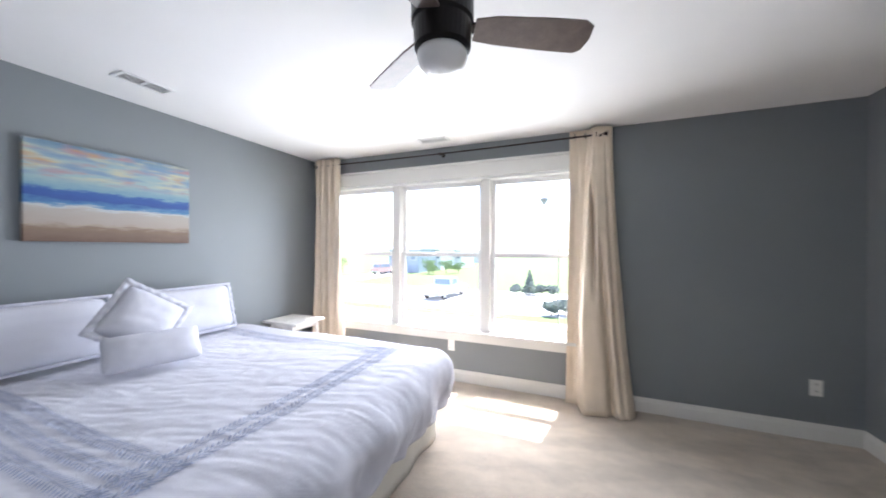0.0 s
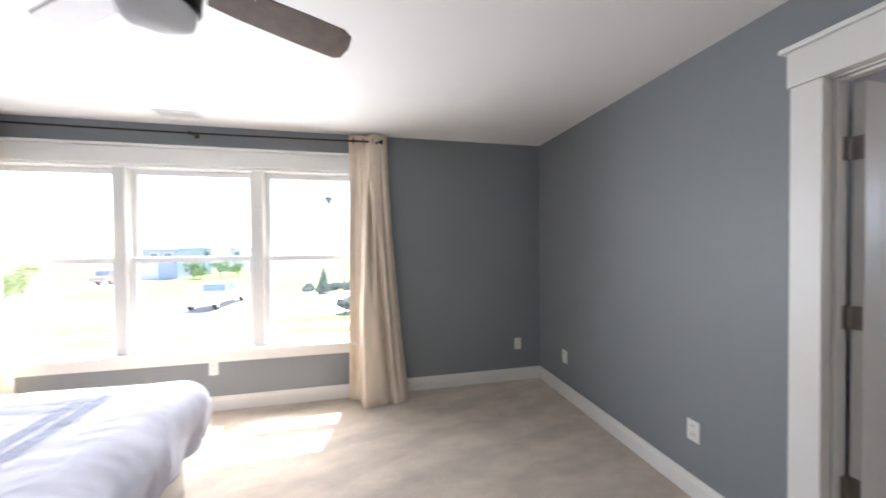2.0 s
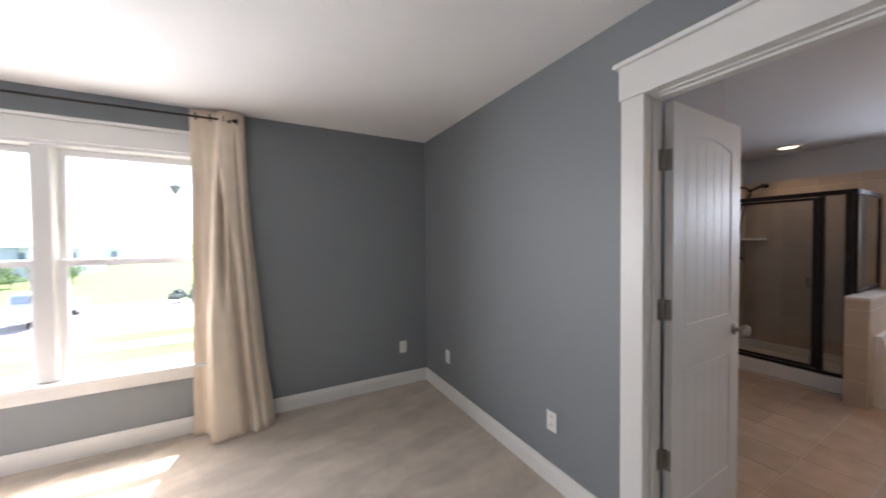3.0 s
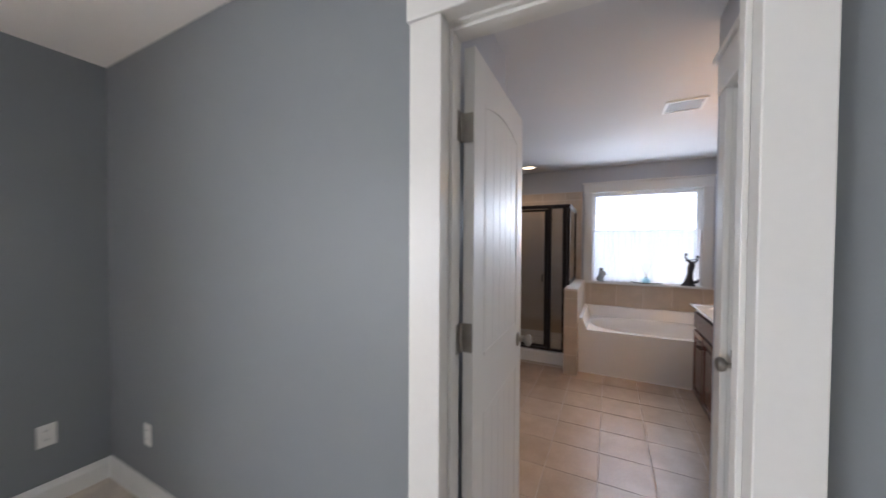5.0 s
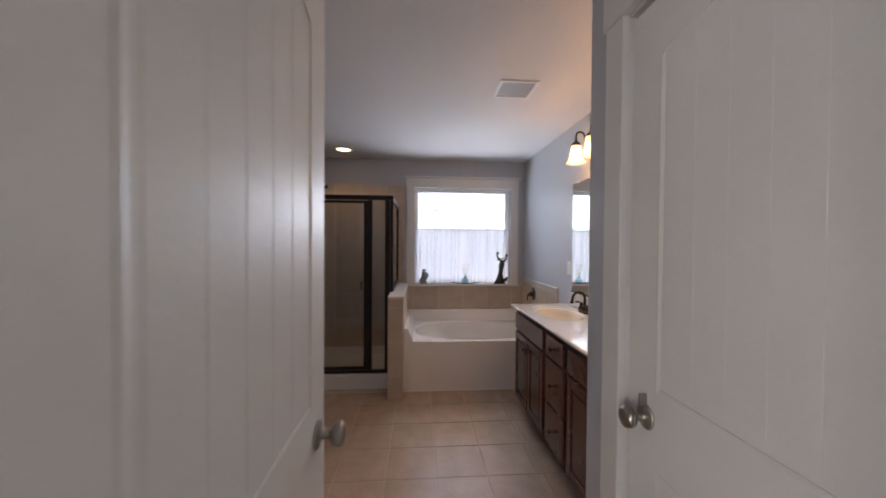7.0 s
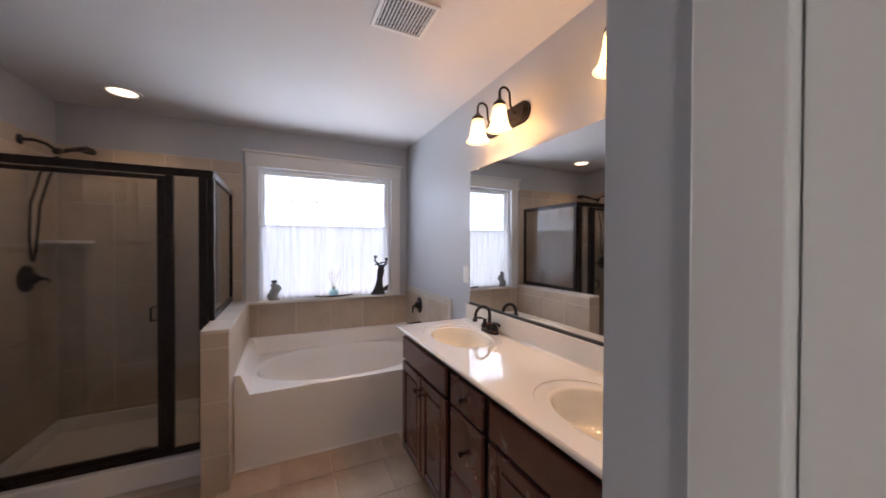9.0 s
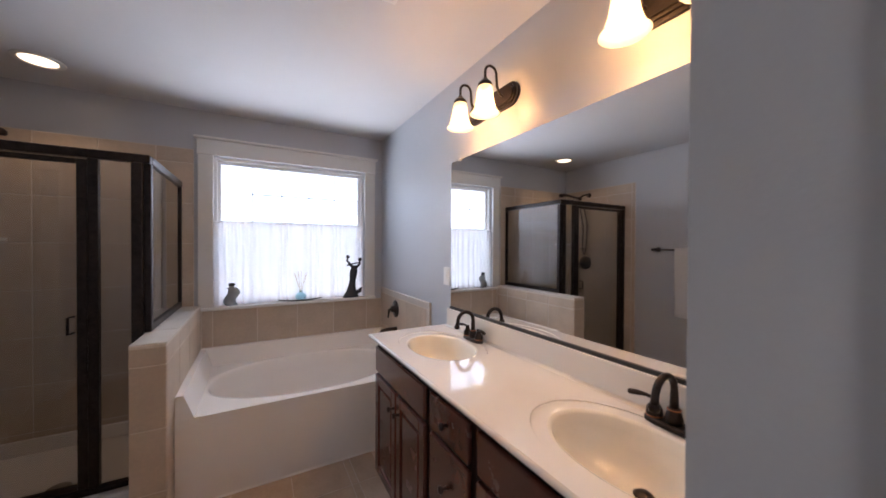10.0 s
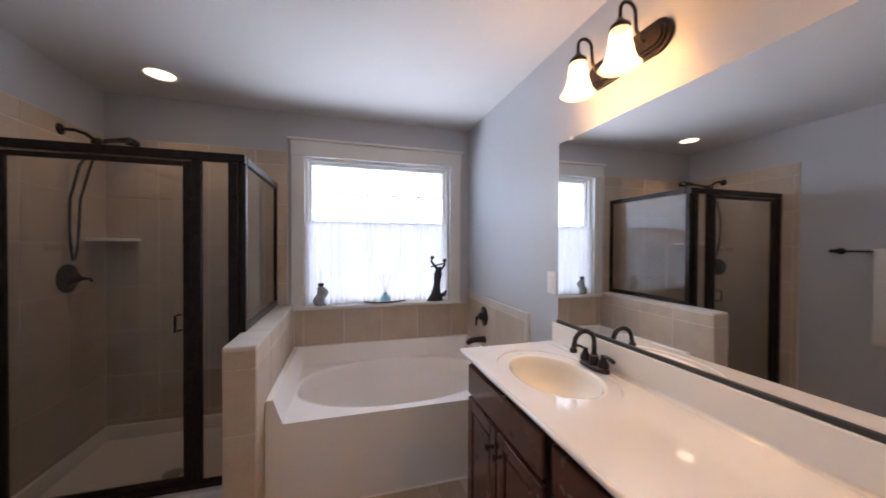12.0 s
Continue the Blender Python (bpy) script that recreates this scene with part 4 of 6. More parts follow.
def pillow(name, label, w, h, d, m, material, rim=None, frill=0.0, seed=1):
    """A stuffed pillow: x across, z up, y through, with an optional embroidered rim or ruffle."""
    top = thing(name, label, "pillow", group="bed pillows")
    top.matrix_basis = m
    n = 22
    bm = bmesh.new()
    front, back = [], []
    for j in range(n + 1):
        fr, bk = [], []
        for i in range(n + 1):
            a, c = 2 * i / n - 1, 2 * j / n - 1
            puff = max(0.0, (1 - abs(a) ** 2.6) * (1 - abs(c) ** 2.6)) ** 0.55
            pull = 1 - 0.06 * (1 - a * a) * abs(c) ** 3
            pull2 = 1 - 0.06 * (1 - c * c) * abs(a) ** 3
            round_off = 1 - 0.10 * (abs(a) * abs(c)) ** 4
            x, z = a * w / 2 * pull2 * round_off, c * h / 2 * pull * round_off
            wr = 0.010 * noise.noise((x * 9, z * 9, seed)) * puff + 0.006 * noise.noise((x * 22, z * 22, seed + 3)) * puff
            fr.append(bm.verts.new((x, -d / 2 * puff - wr - 0.0004, z)))
            bk.append(bm.verts.new((x, d / 2 * puff + 0.0004, z)))
        front.append(fr)
        back.append(bk)
    for j in range(n):
        for i in range(n):
            bm.faces.new((front[j][i], front[j][i + 1], front[j + 1][i + 1], front[j + 1][i]))
            bm.faces.new((back[j][i + 1], back[j][i], back[j + 1][i], back[j + 1][i + 1]))
    bmesh.ops.remove_doubles(bm, verts=bm.verts, dist=0.002)
    part("cushion", bm, material, top, smooth=True)
    if rim or frill:
        wide = frill or 0.009
        pts, rows = [], [[], []]
        per = 4 * 44
        for k in range(per + 1):
            s, q = (k % per) // 44, ((k % per) % 44) / 44 * 2 - 1
            a, c = ((q, -1), (1, q), (-q, 1), (-1, -q))[s]
            wv = 0.006 * math.sin(k * 0.9) + 0.006 * noise.noise((k * 0.3, seed, 2))
            rows[0].append((a * (w / 2 - 0.012), wv * 0.2, c * (h / 2 - 0.012)))
            rows[1].append((a * (w / 2 + wide), wv, c * (h / 2 + wide)))
        thicken(part("ruffle" if frill else "trim", sheet(rows), rim or material, top, "blue-grey embroidered edge" if rim else "", True), 0.004)
    return top


pillow("pillow_sham", "white pillow sham with a blue-grey edge against the wall", 0.70, 0.37, 0.13, pose(-2.16, 1.69, 0.885, -14, 0, 90), M_WHITECLOTH, M_PIPING, seed=2)
pillow("pillow_sham", "white pillow sham with a blue-grey edge against the wall", 0.78, 0.37, 0.13, pose(-2.16, 0.85, 0.885, -14, 0, 90), M_WHITECLOTH, M_PIPING, seed=5)
pillow("throw_pillow", "white square throw pillow with a ruffled edge, standing on a corner", 0.35, 0.35, 0.15, pose(-1.86, 1.255, 0.935, -24, 0, 84) @ pose(0, 0, 0, 0, 38, 0), M_WHITECLOTH, None, 0.026, seed=8)
pillow("lumbar_pillow", "small plain white lumbar pillow lying on the bedspread", 0.47, 0.22, 0.13, pose(-1.66, 1.215, 0.79, -30, 0, 74), M_WHITECLOTH, seed=11)

# ---- bedside table ----
ns = thing("bedside_table", "whitewashed wooden bedside table with slanted legs, behind the bed", "side table", -2.12, 2.70, 0)
for i in range(4):
    y0 = -0.20 + 0.1 * i
    part("top_plank", boxed(-0.235, 0.22, y0 + 0.001, y0 + 0.098, 0.605, 0.63, 0.003), M_WHITEWASH, ns)
for sx in (-1, 1):
    for sy in (-1, 1):
        lb = bmesh.new()
        tube(lb, [(sx * 0.13, sy * 0.16, 0.606), (sx * 0.19, sy * 0.18, CARPET)], 0.019, 4)
        part("leg", lb, M_WHITEWASH, ns)
part("stretcher", boxed(-0.16, 0.16, -0.012, 0.012, 0.20, 0.23, 0.003), M_WHITEWASH, ns)
part("apron", boxed(-0.14, 0.14, -0.17, 0.17, 0.545, 0.604, 0.003), M_WHITEWASH, ns)


# ---- bathroom window ----
bw = thing("window_2", "white bathroom window with obscured glass above a sheer half curtain", "window", kind="structure")
part("casing", boxed(XF - 0.022, XF, BY1, BY1 + 0.098, BZ0, BZ1, 0.003), M_TRIM, bw)
part("casing", boxed(XF - 0.022, XF, BY0 - 0.098, BY0, BZ0, BZ1, 0.003), M_TRIM, bw)
part("header", boxed(XF - 0.028, XF, BY0 - 0.102, BY1 + 0.104, BZ1, BZ1 + 0.118, 0.003), M_TRIM, bw)
part("crown", boxed(XF - 0.048, XF, BY0 - 0.118, BY1 + 0.122, BZ1 + 0.119, BZ1 + 0.138, 0.004), M_TRIM, bw)
part("window_sill", boxed(XF - 0.05, XF + 0.085, BY0 - 0.102, BY1 + 0.082, BZ0 - 0.026, BZ0 - 0.001, 0.006), M_TRIM, bw)
fb = bmesh.new()
for w, x0, x1 in ((0.022, XF + 0.03, XF + 0.12), (0.044, XF + 0.07, XF + 0.115)):
    box(fb, x0, x1, BY0, BY0 + w, BZ0, BZ1, 0.002)
    box(fb, x0, x1, BY1 - w, BY1, BZ0, BZ1, 0.002)
    box(fb, x0, x1, BY0 + w, BY1 - w, BZ1 - w, BZ1, 0.002)
    box(fb, x0, x1, BY0 + w, BY1 - w, BZ0, BZ0 + w, 0.002)
part("window_frame", fb, M_VINYL, bw, "white vinyl window frame")
pane = part("pane", boxed(XF + 0.088, XF + 0.094, BY0 + 0.04, BY1 - 0.04, BZ0 + 0.04, BZ1 - 0.04), M_FROST, bw, "obscured glass pane")
pane.visible_shadow = False
gy0, gy1, gz0, gz1 = BY0 + 0.044, BY1 - 0.044, BZ0 + 0.044, BZ1 - 0.044
for k in range(1, 5):
    z = gz1 - 0.225 * k
    part("grille_bar", boxed(XF + 0.083, XF + 0.087, gy0, gy1, z - 0.004, z + 0.004), M_GRILLE, bw)
    y = gy0 + (gy1 - gy0) * k / 5
    part("grille_bar", boxed(XF + 0.0795, XF + 0.0825, y - 0.004, y + 0.004, gz0, gz1), M_GRILLE, bw)

cafe = thing("cafe_curtain", "sheer white half curtain gathered on a thin window rod", "curtain", XF + 0.022, 0.225, BZ0)
rows = []
for j in range(15):
    f = j / 14
    row = []
    for i in range(171):
        u = i / 170
        k = u * 19 + 1.6 * noise.noise((u * 7, 0.4, 5))
        amp = 0.007 + 0.009 * noise.noise((k * 0.35, 0.2, 3)) + 0.002 * (1 - f)
        row.append((amp * math.sin(2 * math.pi * k + 2.2 * noise.noise((k * 0.5, f * 0.8, 8))) - 0.004, -0.594 + 1.188 * u + 0.01 * noise.noise((k, f * 2, 1)), 0.672 * (1 - f) + 0.006 + 0.006 * noise.noise((k * 0.3, 9, 2)) * f))
    rows.append(row)
part("cloth", sheet(rows), M_SHEER, cafe, smooth=True)
part("rod", tube(bmesh.new(), [(0, -0.598, 0.668), (0, 0.598, 0.668)], 0.006, 8), M_VINYL, cafe)

# ---- things on the bathroom sill ----
SZ = BZ0 - 0.001
bot = thing("lotion_bottle", "wavy silver-grey bottle with a dark stopper on the window sill", "bottle", XF + 0.01, 0.705, SZ)
body = bmesh.new()
rows = []
for j in range(15):
    f = j / 14
    w = 0.034 - 0.010 * max(0, f - 0.75) * 4 * 0.9
    off = 0.012 * math.sin(f * 2 * math.pi)
    rows.append([(0.018 * math.sin(a) * (1 if f < 0.9 else 0.7), off + w * math.cos(a), 0.118 * f) for a in [2 * math.pi * q / 20 for q in range(21)]])
body = sheet(rows)
bmesh.ops.remove_doubles(body, verts=body.verts, dist=0.0003)
bmesh.ops.holes_fill(body, edges=[e for e in body.edges if e.is_boundary])
part("body", body, M_SILVER, bot, smooth=True)
part("neck", lathe(bmesh.new(), ((0.0, 0.117), (0.015, 0.117), (0.013, 0.128), (0.0, 0.129)), n=16), M_SILVER, bot)
part("stopper", lathe(bmesh.new(), ((0.0, 0.129), (0.018, 0.129), (0.018, 0.143), (0.014, 0.147), (0.0, 0.148)), n=16), M_BLACK, bot)

for piece in bot.children:
    piece.data.transform(Matrix.Diagonal((1.3, 1.3, 1.22, 1)))

tray = thing("boat_dish", "long dark boat-shaped dish on the window sill", "dish", XF + 0.0, 0.19, SZ)
rows = []
for i in range(25):
    t = -1 + 2 * i / 24
    half_w = 0.042 * (1 - abs(t) ** 2.2) + 0.002
    rise = 0.016 * abs(t) ** 2.5
    rows.append([(half_w * s, 0.175 * t, 0.004 + rise + 0.012 * abs(s) ** 2 * (1 - abs(t))) for s in [-1 + 0.25 * q for q in range(9)]])
thicken(part("bowl", sheet(rows), M_DISH, tray, smooth=True), 0.006, 1)
part("foot", boxed(-0.02, 0.02, -0.05, 0.05, 0, 0.004, 0.001), M_DISH, tray)
dif = thing("reed_diffuser", "pale blue glass reed diffuser standing in the dark dish", "diffuser", XF + 0.0, 0.19, SZ + 0.011)
part("flask", lathe(bmesh.new(), ((0.0, 0), (0.026, 0.0), (0.036, 0.012), (0.037, 0.026), (0.028, 0.042), (0.013, 0.05), (0.011, 0.062), (0.014, 0.066), (0.0, 0.066)), n=20), M_BLUEGLASS, dif, smooth=True)
for k in range(7):
    a = 0.9 * k
    part("reed", tube(bmesh.new(), [(0.004 * math.cos(a), 0.004 * math.sin(a), 0.05), (0.02 * math.cos(a), 0.045 * math.sin(a * 1.3 + 0.4), 0.19 + 0.008 * (k % 3))], 0.0014, 5), M_REED, dif)

for piece in dif.children:
    piece.data.transform(Matrix.Scale(1.22, 4))

fig = bmesh.new()
lathe(fig, ((0.0, 0), (0.052, 0.0), (0.054, 0.006), (0.048, 0.014), (0.034, 0.045), (0.024, 0.09), (0.020, 0.13), (0.024, 0.17), (0.026, 0.20), (0.018, 0.235), (0.012, 0.25), (0.0, 0.252)), n=18)
bmesh.ops.transform(fig, matrix=Matrix(((0.55, 0, 0, 0), (0, 1, -0.10, 0.0), (0, 0, 1, 0), (0, 0, 0, 1))), verts=fig.verts)
tube(fig, [(0, -0.02, 0.225), (0, 0.005, 0.262), (0, 0.024, 0.29), (0, 0.020, 0.305)], [0.012, 0.009, 0.007, 0.006], 8)
tube(fig, [(0, -0.03, 0.225), (0, -0.062, 0.262), (0, -0.06, 0.285)], [0.011, 0.008, 0.006], 8)
tube(fig, [(0, 0.024, 0.25), (0, -0.02, 0.265), (0, -0.058, 0.272)], [0.006, 0.006, 0.006], 8)
for q in ((0.018, 0.318), (-0.062, 0.296)):
    lathe(fig, ((0.0, -0.015), (0.009, -0.011), (0.013, 0), (0.009, 0.011), (0.0, 0.015)), 0, q[0], q[1], 10)
tube(fig, [(0, -0.02, 0.03), (0, -0.06, 0.045), (0, -0.075, 0.075)], [0.018, 0.016, 0.004], 8)
f1 = tagged(part("figurine", fig, M_BLACK, smooth=True), "black abstract dancing figurine on the bathroom window sill", "figurine")
f1.location = (XF + 0.0, -0.245, SZ)
f1.data.transform(Matrix.Diagonal((1.35, 1.42, 1.2, 1)))


# ---- tub ----
def oval_slab(bm, x0, x1, y0, y1, z, cx, cy, ax, ay, power, rings, n=72):
    """A flat top from the rectangle's edge to an oval, then down its rings of (scale, height); returns the last ring."""
    def oval(s, zz):
        out = []
        for i in range(n):
            a = 2 * math.pi * i / n
            c, q = math.cos(a), math.sin(a)
            out.append(bm.verts.new((cx + ax * s * math.copysign(abs(c) ** (2 / power), c), cy + ay * s * math.copysign(abs(q) ** (2 / power), q), zz)))
        return out
    outer = []
    for i in range(n):
        a = 2 * math.pi * i / n
        c, q = math.cos(a), math.sin(a)
        tx = ((x1 - cx) if c > 0 else (cx - x0)) / max(abs(c), 1e-6)
        ty = ((y1 - cy) if q > 0 else (cy - y0)) / max(abs(q), 1e-6)
        t = min(tx, ty)
        outer.append(bm.verts.new((cx + c * t, cy + q * t, z)))
    corners = [(x0, y0), (x1, y0), (x1, y1), (x0, y1)]
    for kx, ky in corners:
        near = min(outer, key=lambda v: (v.co.x - kx) ** 2 + (v.co.y - ky) ** 2)
        near.co.x, near.co.y = kx, ky
    last = outer
    for s, zz in rings:
        cur = oval(s, zz)
        for i in range(n):
            j = (i + 1) % n
            bm.faces.new((last[i], last[j], cur[j], cur[i]))
        last = cur
    return outer, last


TX0, TY1, TZ = 5.573, 0.903, 0.474
tub = thing("bathtub", "white built-in soaking tub with an oval basin under the window", "bathtub", TX0, 0.175, 0)
tinv = tub.matrix_basis.inverted()
bm = bmesh.new()
bcx, bcy = 6.03, 0.17
outer, last = oval_slab(bm, TX0, XF - 0.004, YS + 0.004, TY1, TZ, bcx, bcy, 0.385, 0.63, 2.15, ((1.06, TZ), (1.02, TZ - 0.004), (1.0, TZ - 0.015), (0.96, TZ - 0.10), (0.90, TZ - 0.25), (0.82, TZ - 0.36), (0.70, TZ - 0.40), (0.3, TZ - 0.405)), 96)
bm.faces.new(list(reversed(last)))
low = [bm.verts.new((v.co.x, v.co.y, 0.0)) for v in outer]
for i in range(len(outer)):
    j = (i + 1) % len(outer)
    bm.faces.new((outer[j], outer[i], low[i], low[j]))
sh = part("shell", bm, M_TUB, tub, smooth=False)
sh.matrix_parent_inverse = tinv
for p in sh.data.polygons:
    p.use_smooth = p.area < 0.01 and abs(p.normal.z) < 0.9999
up = bmesh.new()
prism(up, [(XF - 0.10, TZ - 0.002), (XF - 0.005, TZ - 0.002), (XF - 0.005, 0.60), (XF - 0.04, 0.60), (XF - 0.055, 0.592)], YS + 0.005, TY1 - 0.001)
q = part("back_ledge", up, M_TUB, tub)
q.matrix_parent_inverse = tinv
for ya, yb, yc in ((TY1, TY1 - 0.035, TY1 - 0.085), (YS + 0.005, YS + 0.03, YS + 0.06)):
    up = bmesh.new()
    a = [(ya, TZ - 0.002), (ya, 0.598), (yb, 0.598), (yc, TZ - 0.002)]
    v0 = [up.verts.new((TX0 + (0.012 if k in (1, 2) else 0.0), y, z)) for k, (y, z) in enumerate(a)]
    v1 = [up.verts.new((XF - 0.06, y, z)) for y, z in a]
    up.faces.new(v0)
    up.faces.new(list(reversed(v1)))
    for i in range(4):
        j = (i + 1) % 4
        up.faces.new((v0[j], v0[i], v1[i], v1[j]))
    q = part("side_ledge", up, M_TUB, tub)
    q.matrix_parent_inverse = tinv
caulk = part("caulk_bead", boxed(TX0 - 0.006, TX0 + 0.004, YS + 0.05, TY1, -0.003, 0.010, 0.002), M_TUB, tub)
caulk.matrix_parent_inverse = tinv

tv = thing("tub_valve", "dark bronze tub valve with a lever on the tiled wall", "faucet", 6.13, YS + 0.009, 0.845)
part("escutcheon", lathe(bmesh.new(), ((0.0, 0), (0.078, 0), (0.076, 0.006), (0.058, 0.012), (0.03, 0.016), (0.026, 0.045), (0.0, 0.046)), n=28, m=pose(0, 0, 0, -90)), M_BRONZE, tv, smooth=True)
part("lever", tube(bmesh.new(), [(0, 0.04, 0), (0.004, 0.062, -0.008), (0.006, 0.066, -0.045), (0.006, 0.07, -0.075)], [0.012, 0.012, 0.008, 0.006], 10), M_BRONZE, tv, smooth=True)
ts = thing("tub_spout", "dark bronze tub spout on the tiled wall", "faucet", 6.11, YS + 0.009, 0.665)
part("spout", tube(bmesh.new(), [(0, 0, 0), (0, 0.02, 0.002), (0, 0.08, 0.004), (0, 0.13, -0.004), (0, 0.15, -0.026)], [0.03, 0.024, 0.022, 0.022, 0.019], 16), M_BRONZE, ts, smooth=True)

# ---- vanity ----
VX0, VX1, VZ, VYF = 3.546, 5.255, 0.892, -0.035


def face_board(x0, x1, z0, z1, y, raised=True):
    """A cabinet door with a frame and a raised middle, or a plain bevelled drawer front; it faces +y."""
    bm = bmesh.new()
    if not raised:
        return box(bm, x0, x1, y - 0.02, y, z0, z1, 0.007)
    f = 0.05
    box(bm, x0, x0 + f, y - 0.02, y, z0, z1, 0.004)
    box(bm, x1 - f, x1, y - 0.02, y, z0, z1, 0.004)
    box(bm, x0 + f, x1 - f, y - 0.02, y, z0, z0 + f, 0.004)
    box(bm, x0 + f, x1 - f, y - 0.02, y, z1 - f, z1, 0.004)
    box(bm, x0 + f - 0.002, x1 - f + 0.002, y - 0.018, y - 0.010, z0 + f - 0.002, z1 - f + 0.002)
    box(bm, x0 + f + 0.016, x1 - f - 0.016, y - 0.014, y - 0.004, z0 + f + 0.016, z1 - f - 0.016, 0.005)
    return bm


def cabinet_knob(x, z, y, parent):
    bm = lathe(bmesh.new(), ((0.0, 0), (0.009, 0), (0.006, 0.006), (0.006, 0.014), (0.014, 0.020), (0.015, 0.026), (0.009, 0.031), (0.0, 0.032)), x, y, z, 14, pose(0, 0, 0, -90))
    return part("knob", bm, M_BRONZE, parent, "dark bronze knob", True)


def cabinet(name, label, x0, x1):
    top = thing(name, label, "cabinet", (x0 + x1) / 2, VYF - 0.27, 0, group="vanity cabinets")
    bm = bmesh.new()
    ym = -VYF + 0.27
    hw, yb, yf, zt = (x1 - x0) / 2, YS + 0.005 + ym, -0.045 + 0.27, VZ - 0.034
    box(bm, -hw, -hw + 0.018, yb, yf, 0.10, zt)
    box(bm, hw - 0.018, hw, yb, yf, 0.10, zt)
    box(bm, -hw + 0.018, hw - 0.018, yb, yb + 0.012, 0.10, zt)
    box(bm, -hw + 0.018, hw - 0.018, yf - 0.018, yf, 0.10, zt)
    box(bm, -hw + 0.018, hw - 0.018, yb + 0.012, yf - 0.018, 0.10, 0.118)
    # body darkened so the gaps between doors and drawers read as shaded
    part("body", bm, M_SHADEDCHERRY, top)
    part("toe_kick", boxed(x0 - (x0 + x1) / 2 + 0.001, x1 - (x0 + x1) / 2 - 0.001, YS + 0.005 - VYF + 0.27, -0.11 + 0.27, 0, 0.1), M_CHERRY, top)
    return top


FY = 0.27 - 0.022
for x0, x1, label in ((4.548, 5.215, "dark cherry vanity cabinet with two doors under a sink"), (3.548, 4.232, "dark cherry vanity cabinet with two doors beside the wall")):
    c = cabinet("vanity_cabinet", label, x0, x1)
    w = (x1 - x0) / 2
    part("false_drawer", face_board(-w + 0.022, w - 0.022, 0.70, 0.838, FY, False), M_CHERRY, c)
    for a, b, kx in ((-w + 0.022, -0.008, -0.035), (0.008, w - 0.022, 0.035)):
        d = part("door", face_board(a, b, 0.135, 0.682, FY), M_CHERRY, c)
        cabinet_knob(kx, 0.60, FY - 0.001, d)
c = cabinet("drawer_cabinet", "dark cherry drawer cabinet with three drawers between the sinks", 4.234, 4.546)
for z0, z1 in ((0.70, 0.838), (0.41, 0.682), (0.135, 0.392)):
    d = part("drawer", face_board(-0.134, 0.134, z0, z1, FY, False), M_CHERRY, c)
    cabinet_knob(0, (z0 + z1) / 2, FY - 0.001, d)

top = thing("vanity_countertop", "glossy cream cultured marble vanity top with two moulded basins", "countertop", (VX0 + VX1) / 2, VYF - 0.27, VZ)
tinv = top.matrix_basis.inverted()
SINKS = (4.865, 3.872)
SINK_Y, SINK_A, SINK_B = -0.297, 0.215, 0.150
split = 4.372
for x0, x1, cx in ((split, VX1, SINKS[0]), (VX0, split, SINKS[1])):
    bm = bmesh.new()
    outer, last = oval_slab(bm, x0, x1, YS + 0.003, VYF - 0.011, VZ, cx, SINK_Y, SINK_A, SINK_B, 2.1, ((1.33, VZ), (1.32, VZ - 0.0035), (1.305, VZ - 0.004), (1.08, VZ - 0.0045)), 80)
    low = [bm.verts.new((v.co.x, v.co.y, VZ - 0.019)) for v in outer]
    for i in range(len(outer)):
        j = (i + 1) % len(outer)
        bm.faces.new((outer[j], outer[i], low[i], low[j]))
    q = part("slab", bm, M_MARBLE, top)
    q.matrix_parent_inverse = tinv
    bm = bmesh.new()
    n = 80
    last = None
    for s, zz in ((1.08, VZ - 0.0045), (1.03, VZ - 0.006), (1.0, VZ - 0.012), (0.96, VZ - 0.04), (0.88, VZ - 0.085), (0.72, VZ - 0.12), (0.45, VZ - 0.138), (0.12, VZ - 0.143)):
        cur = [bm.verts.new((cx + SINK_A * s * math.copysign(abs(math.cos(a)) ** (2 / 2.1), math.cos(a)), SINK_Y + SINK_B * s * math.copysign(abs(math.sin(a)) ** (2 / 2.1), math.sin(a)), zz)) for a in [2 * math.pi * i / n for i in range(n)]]
        if last:
            for i in range(n):
                bm.faces.new((last[i], last[(i + 1) % n], cur[(i + 1) % n], cur[i]))
        last = cur
    bm.faces.new(last)
    q = part("basin", bm, M_BASIN, top, "bisque oval basin", True)
    q.matrix_parent_inverse = tinv
    q = part("drain", lathe(bmesh.new(), ((0.0, 0), (0.024, 0.0), (0.026, 0.003), (0.02, 0.007), (0.014, 0.012), (0.0, 0.013)), cx, SINK_Y - 0.055, VZ - 0.1395, 20), M_BRONZE, top, "bronze drain stopper", True)
    q.matrix_parent_inverse = tinv
def strip(profile, x0, x1):
    """A profile in y and z drawn along x."""
    bm = bmesh.new()
    a, b = [[bm.verts.new((x, y, z)) for y, z in profile] for x in (x0, x1)]
    bm.faces.new(a)
    bm.faces.new(list(reversed(b)))
    for i in range(len(a)):
        j = (i + 1) % len(a)
        bm.faces.new((a[j], a[i], b[i], b[j]))
    return bm


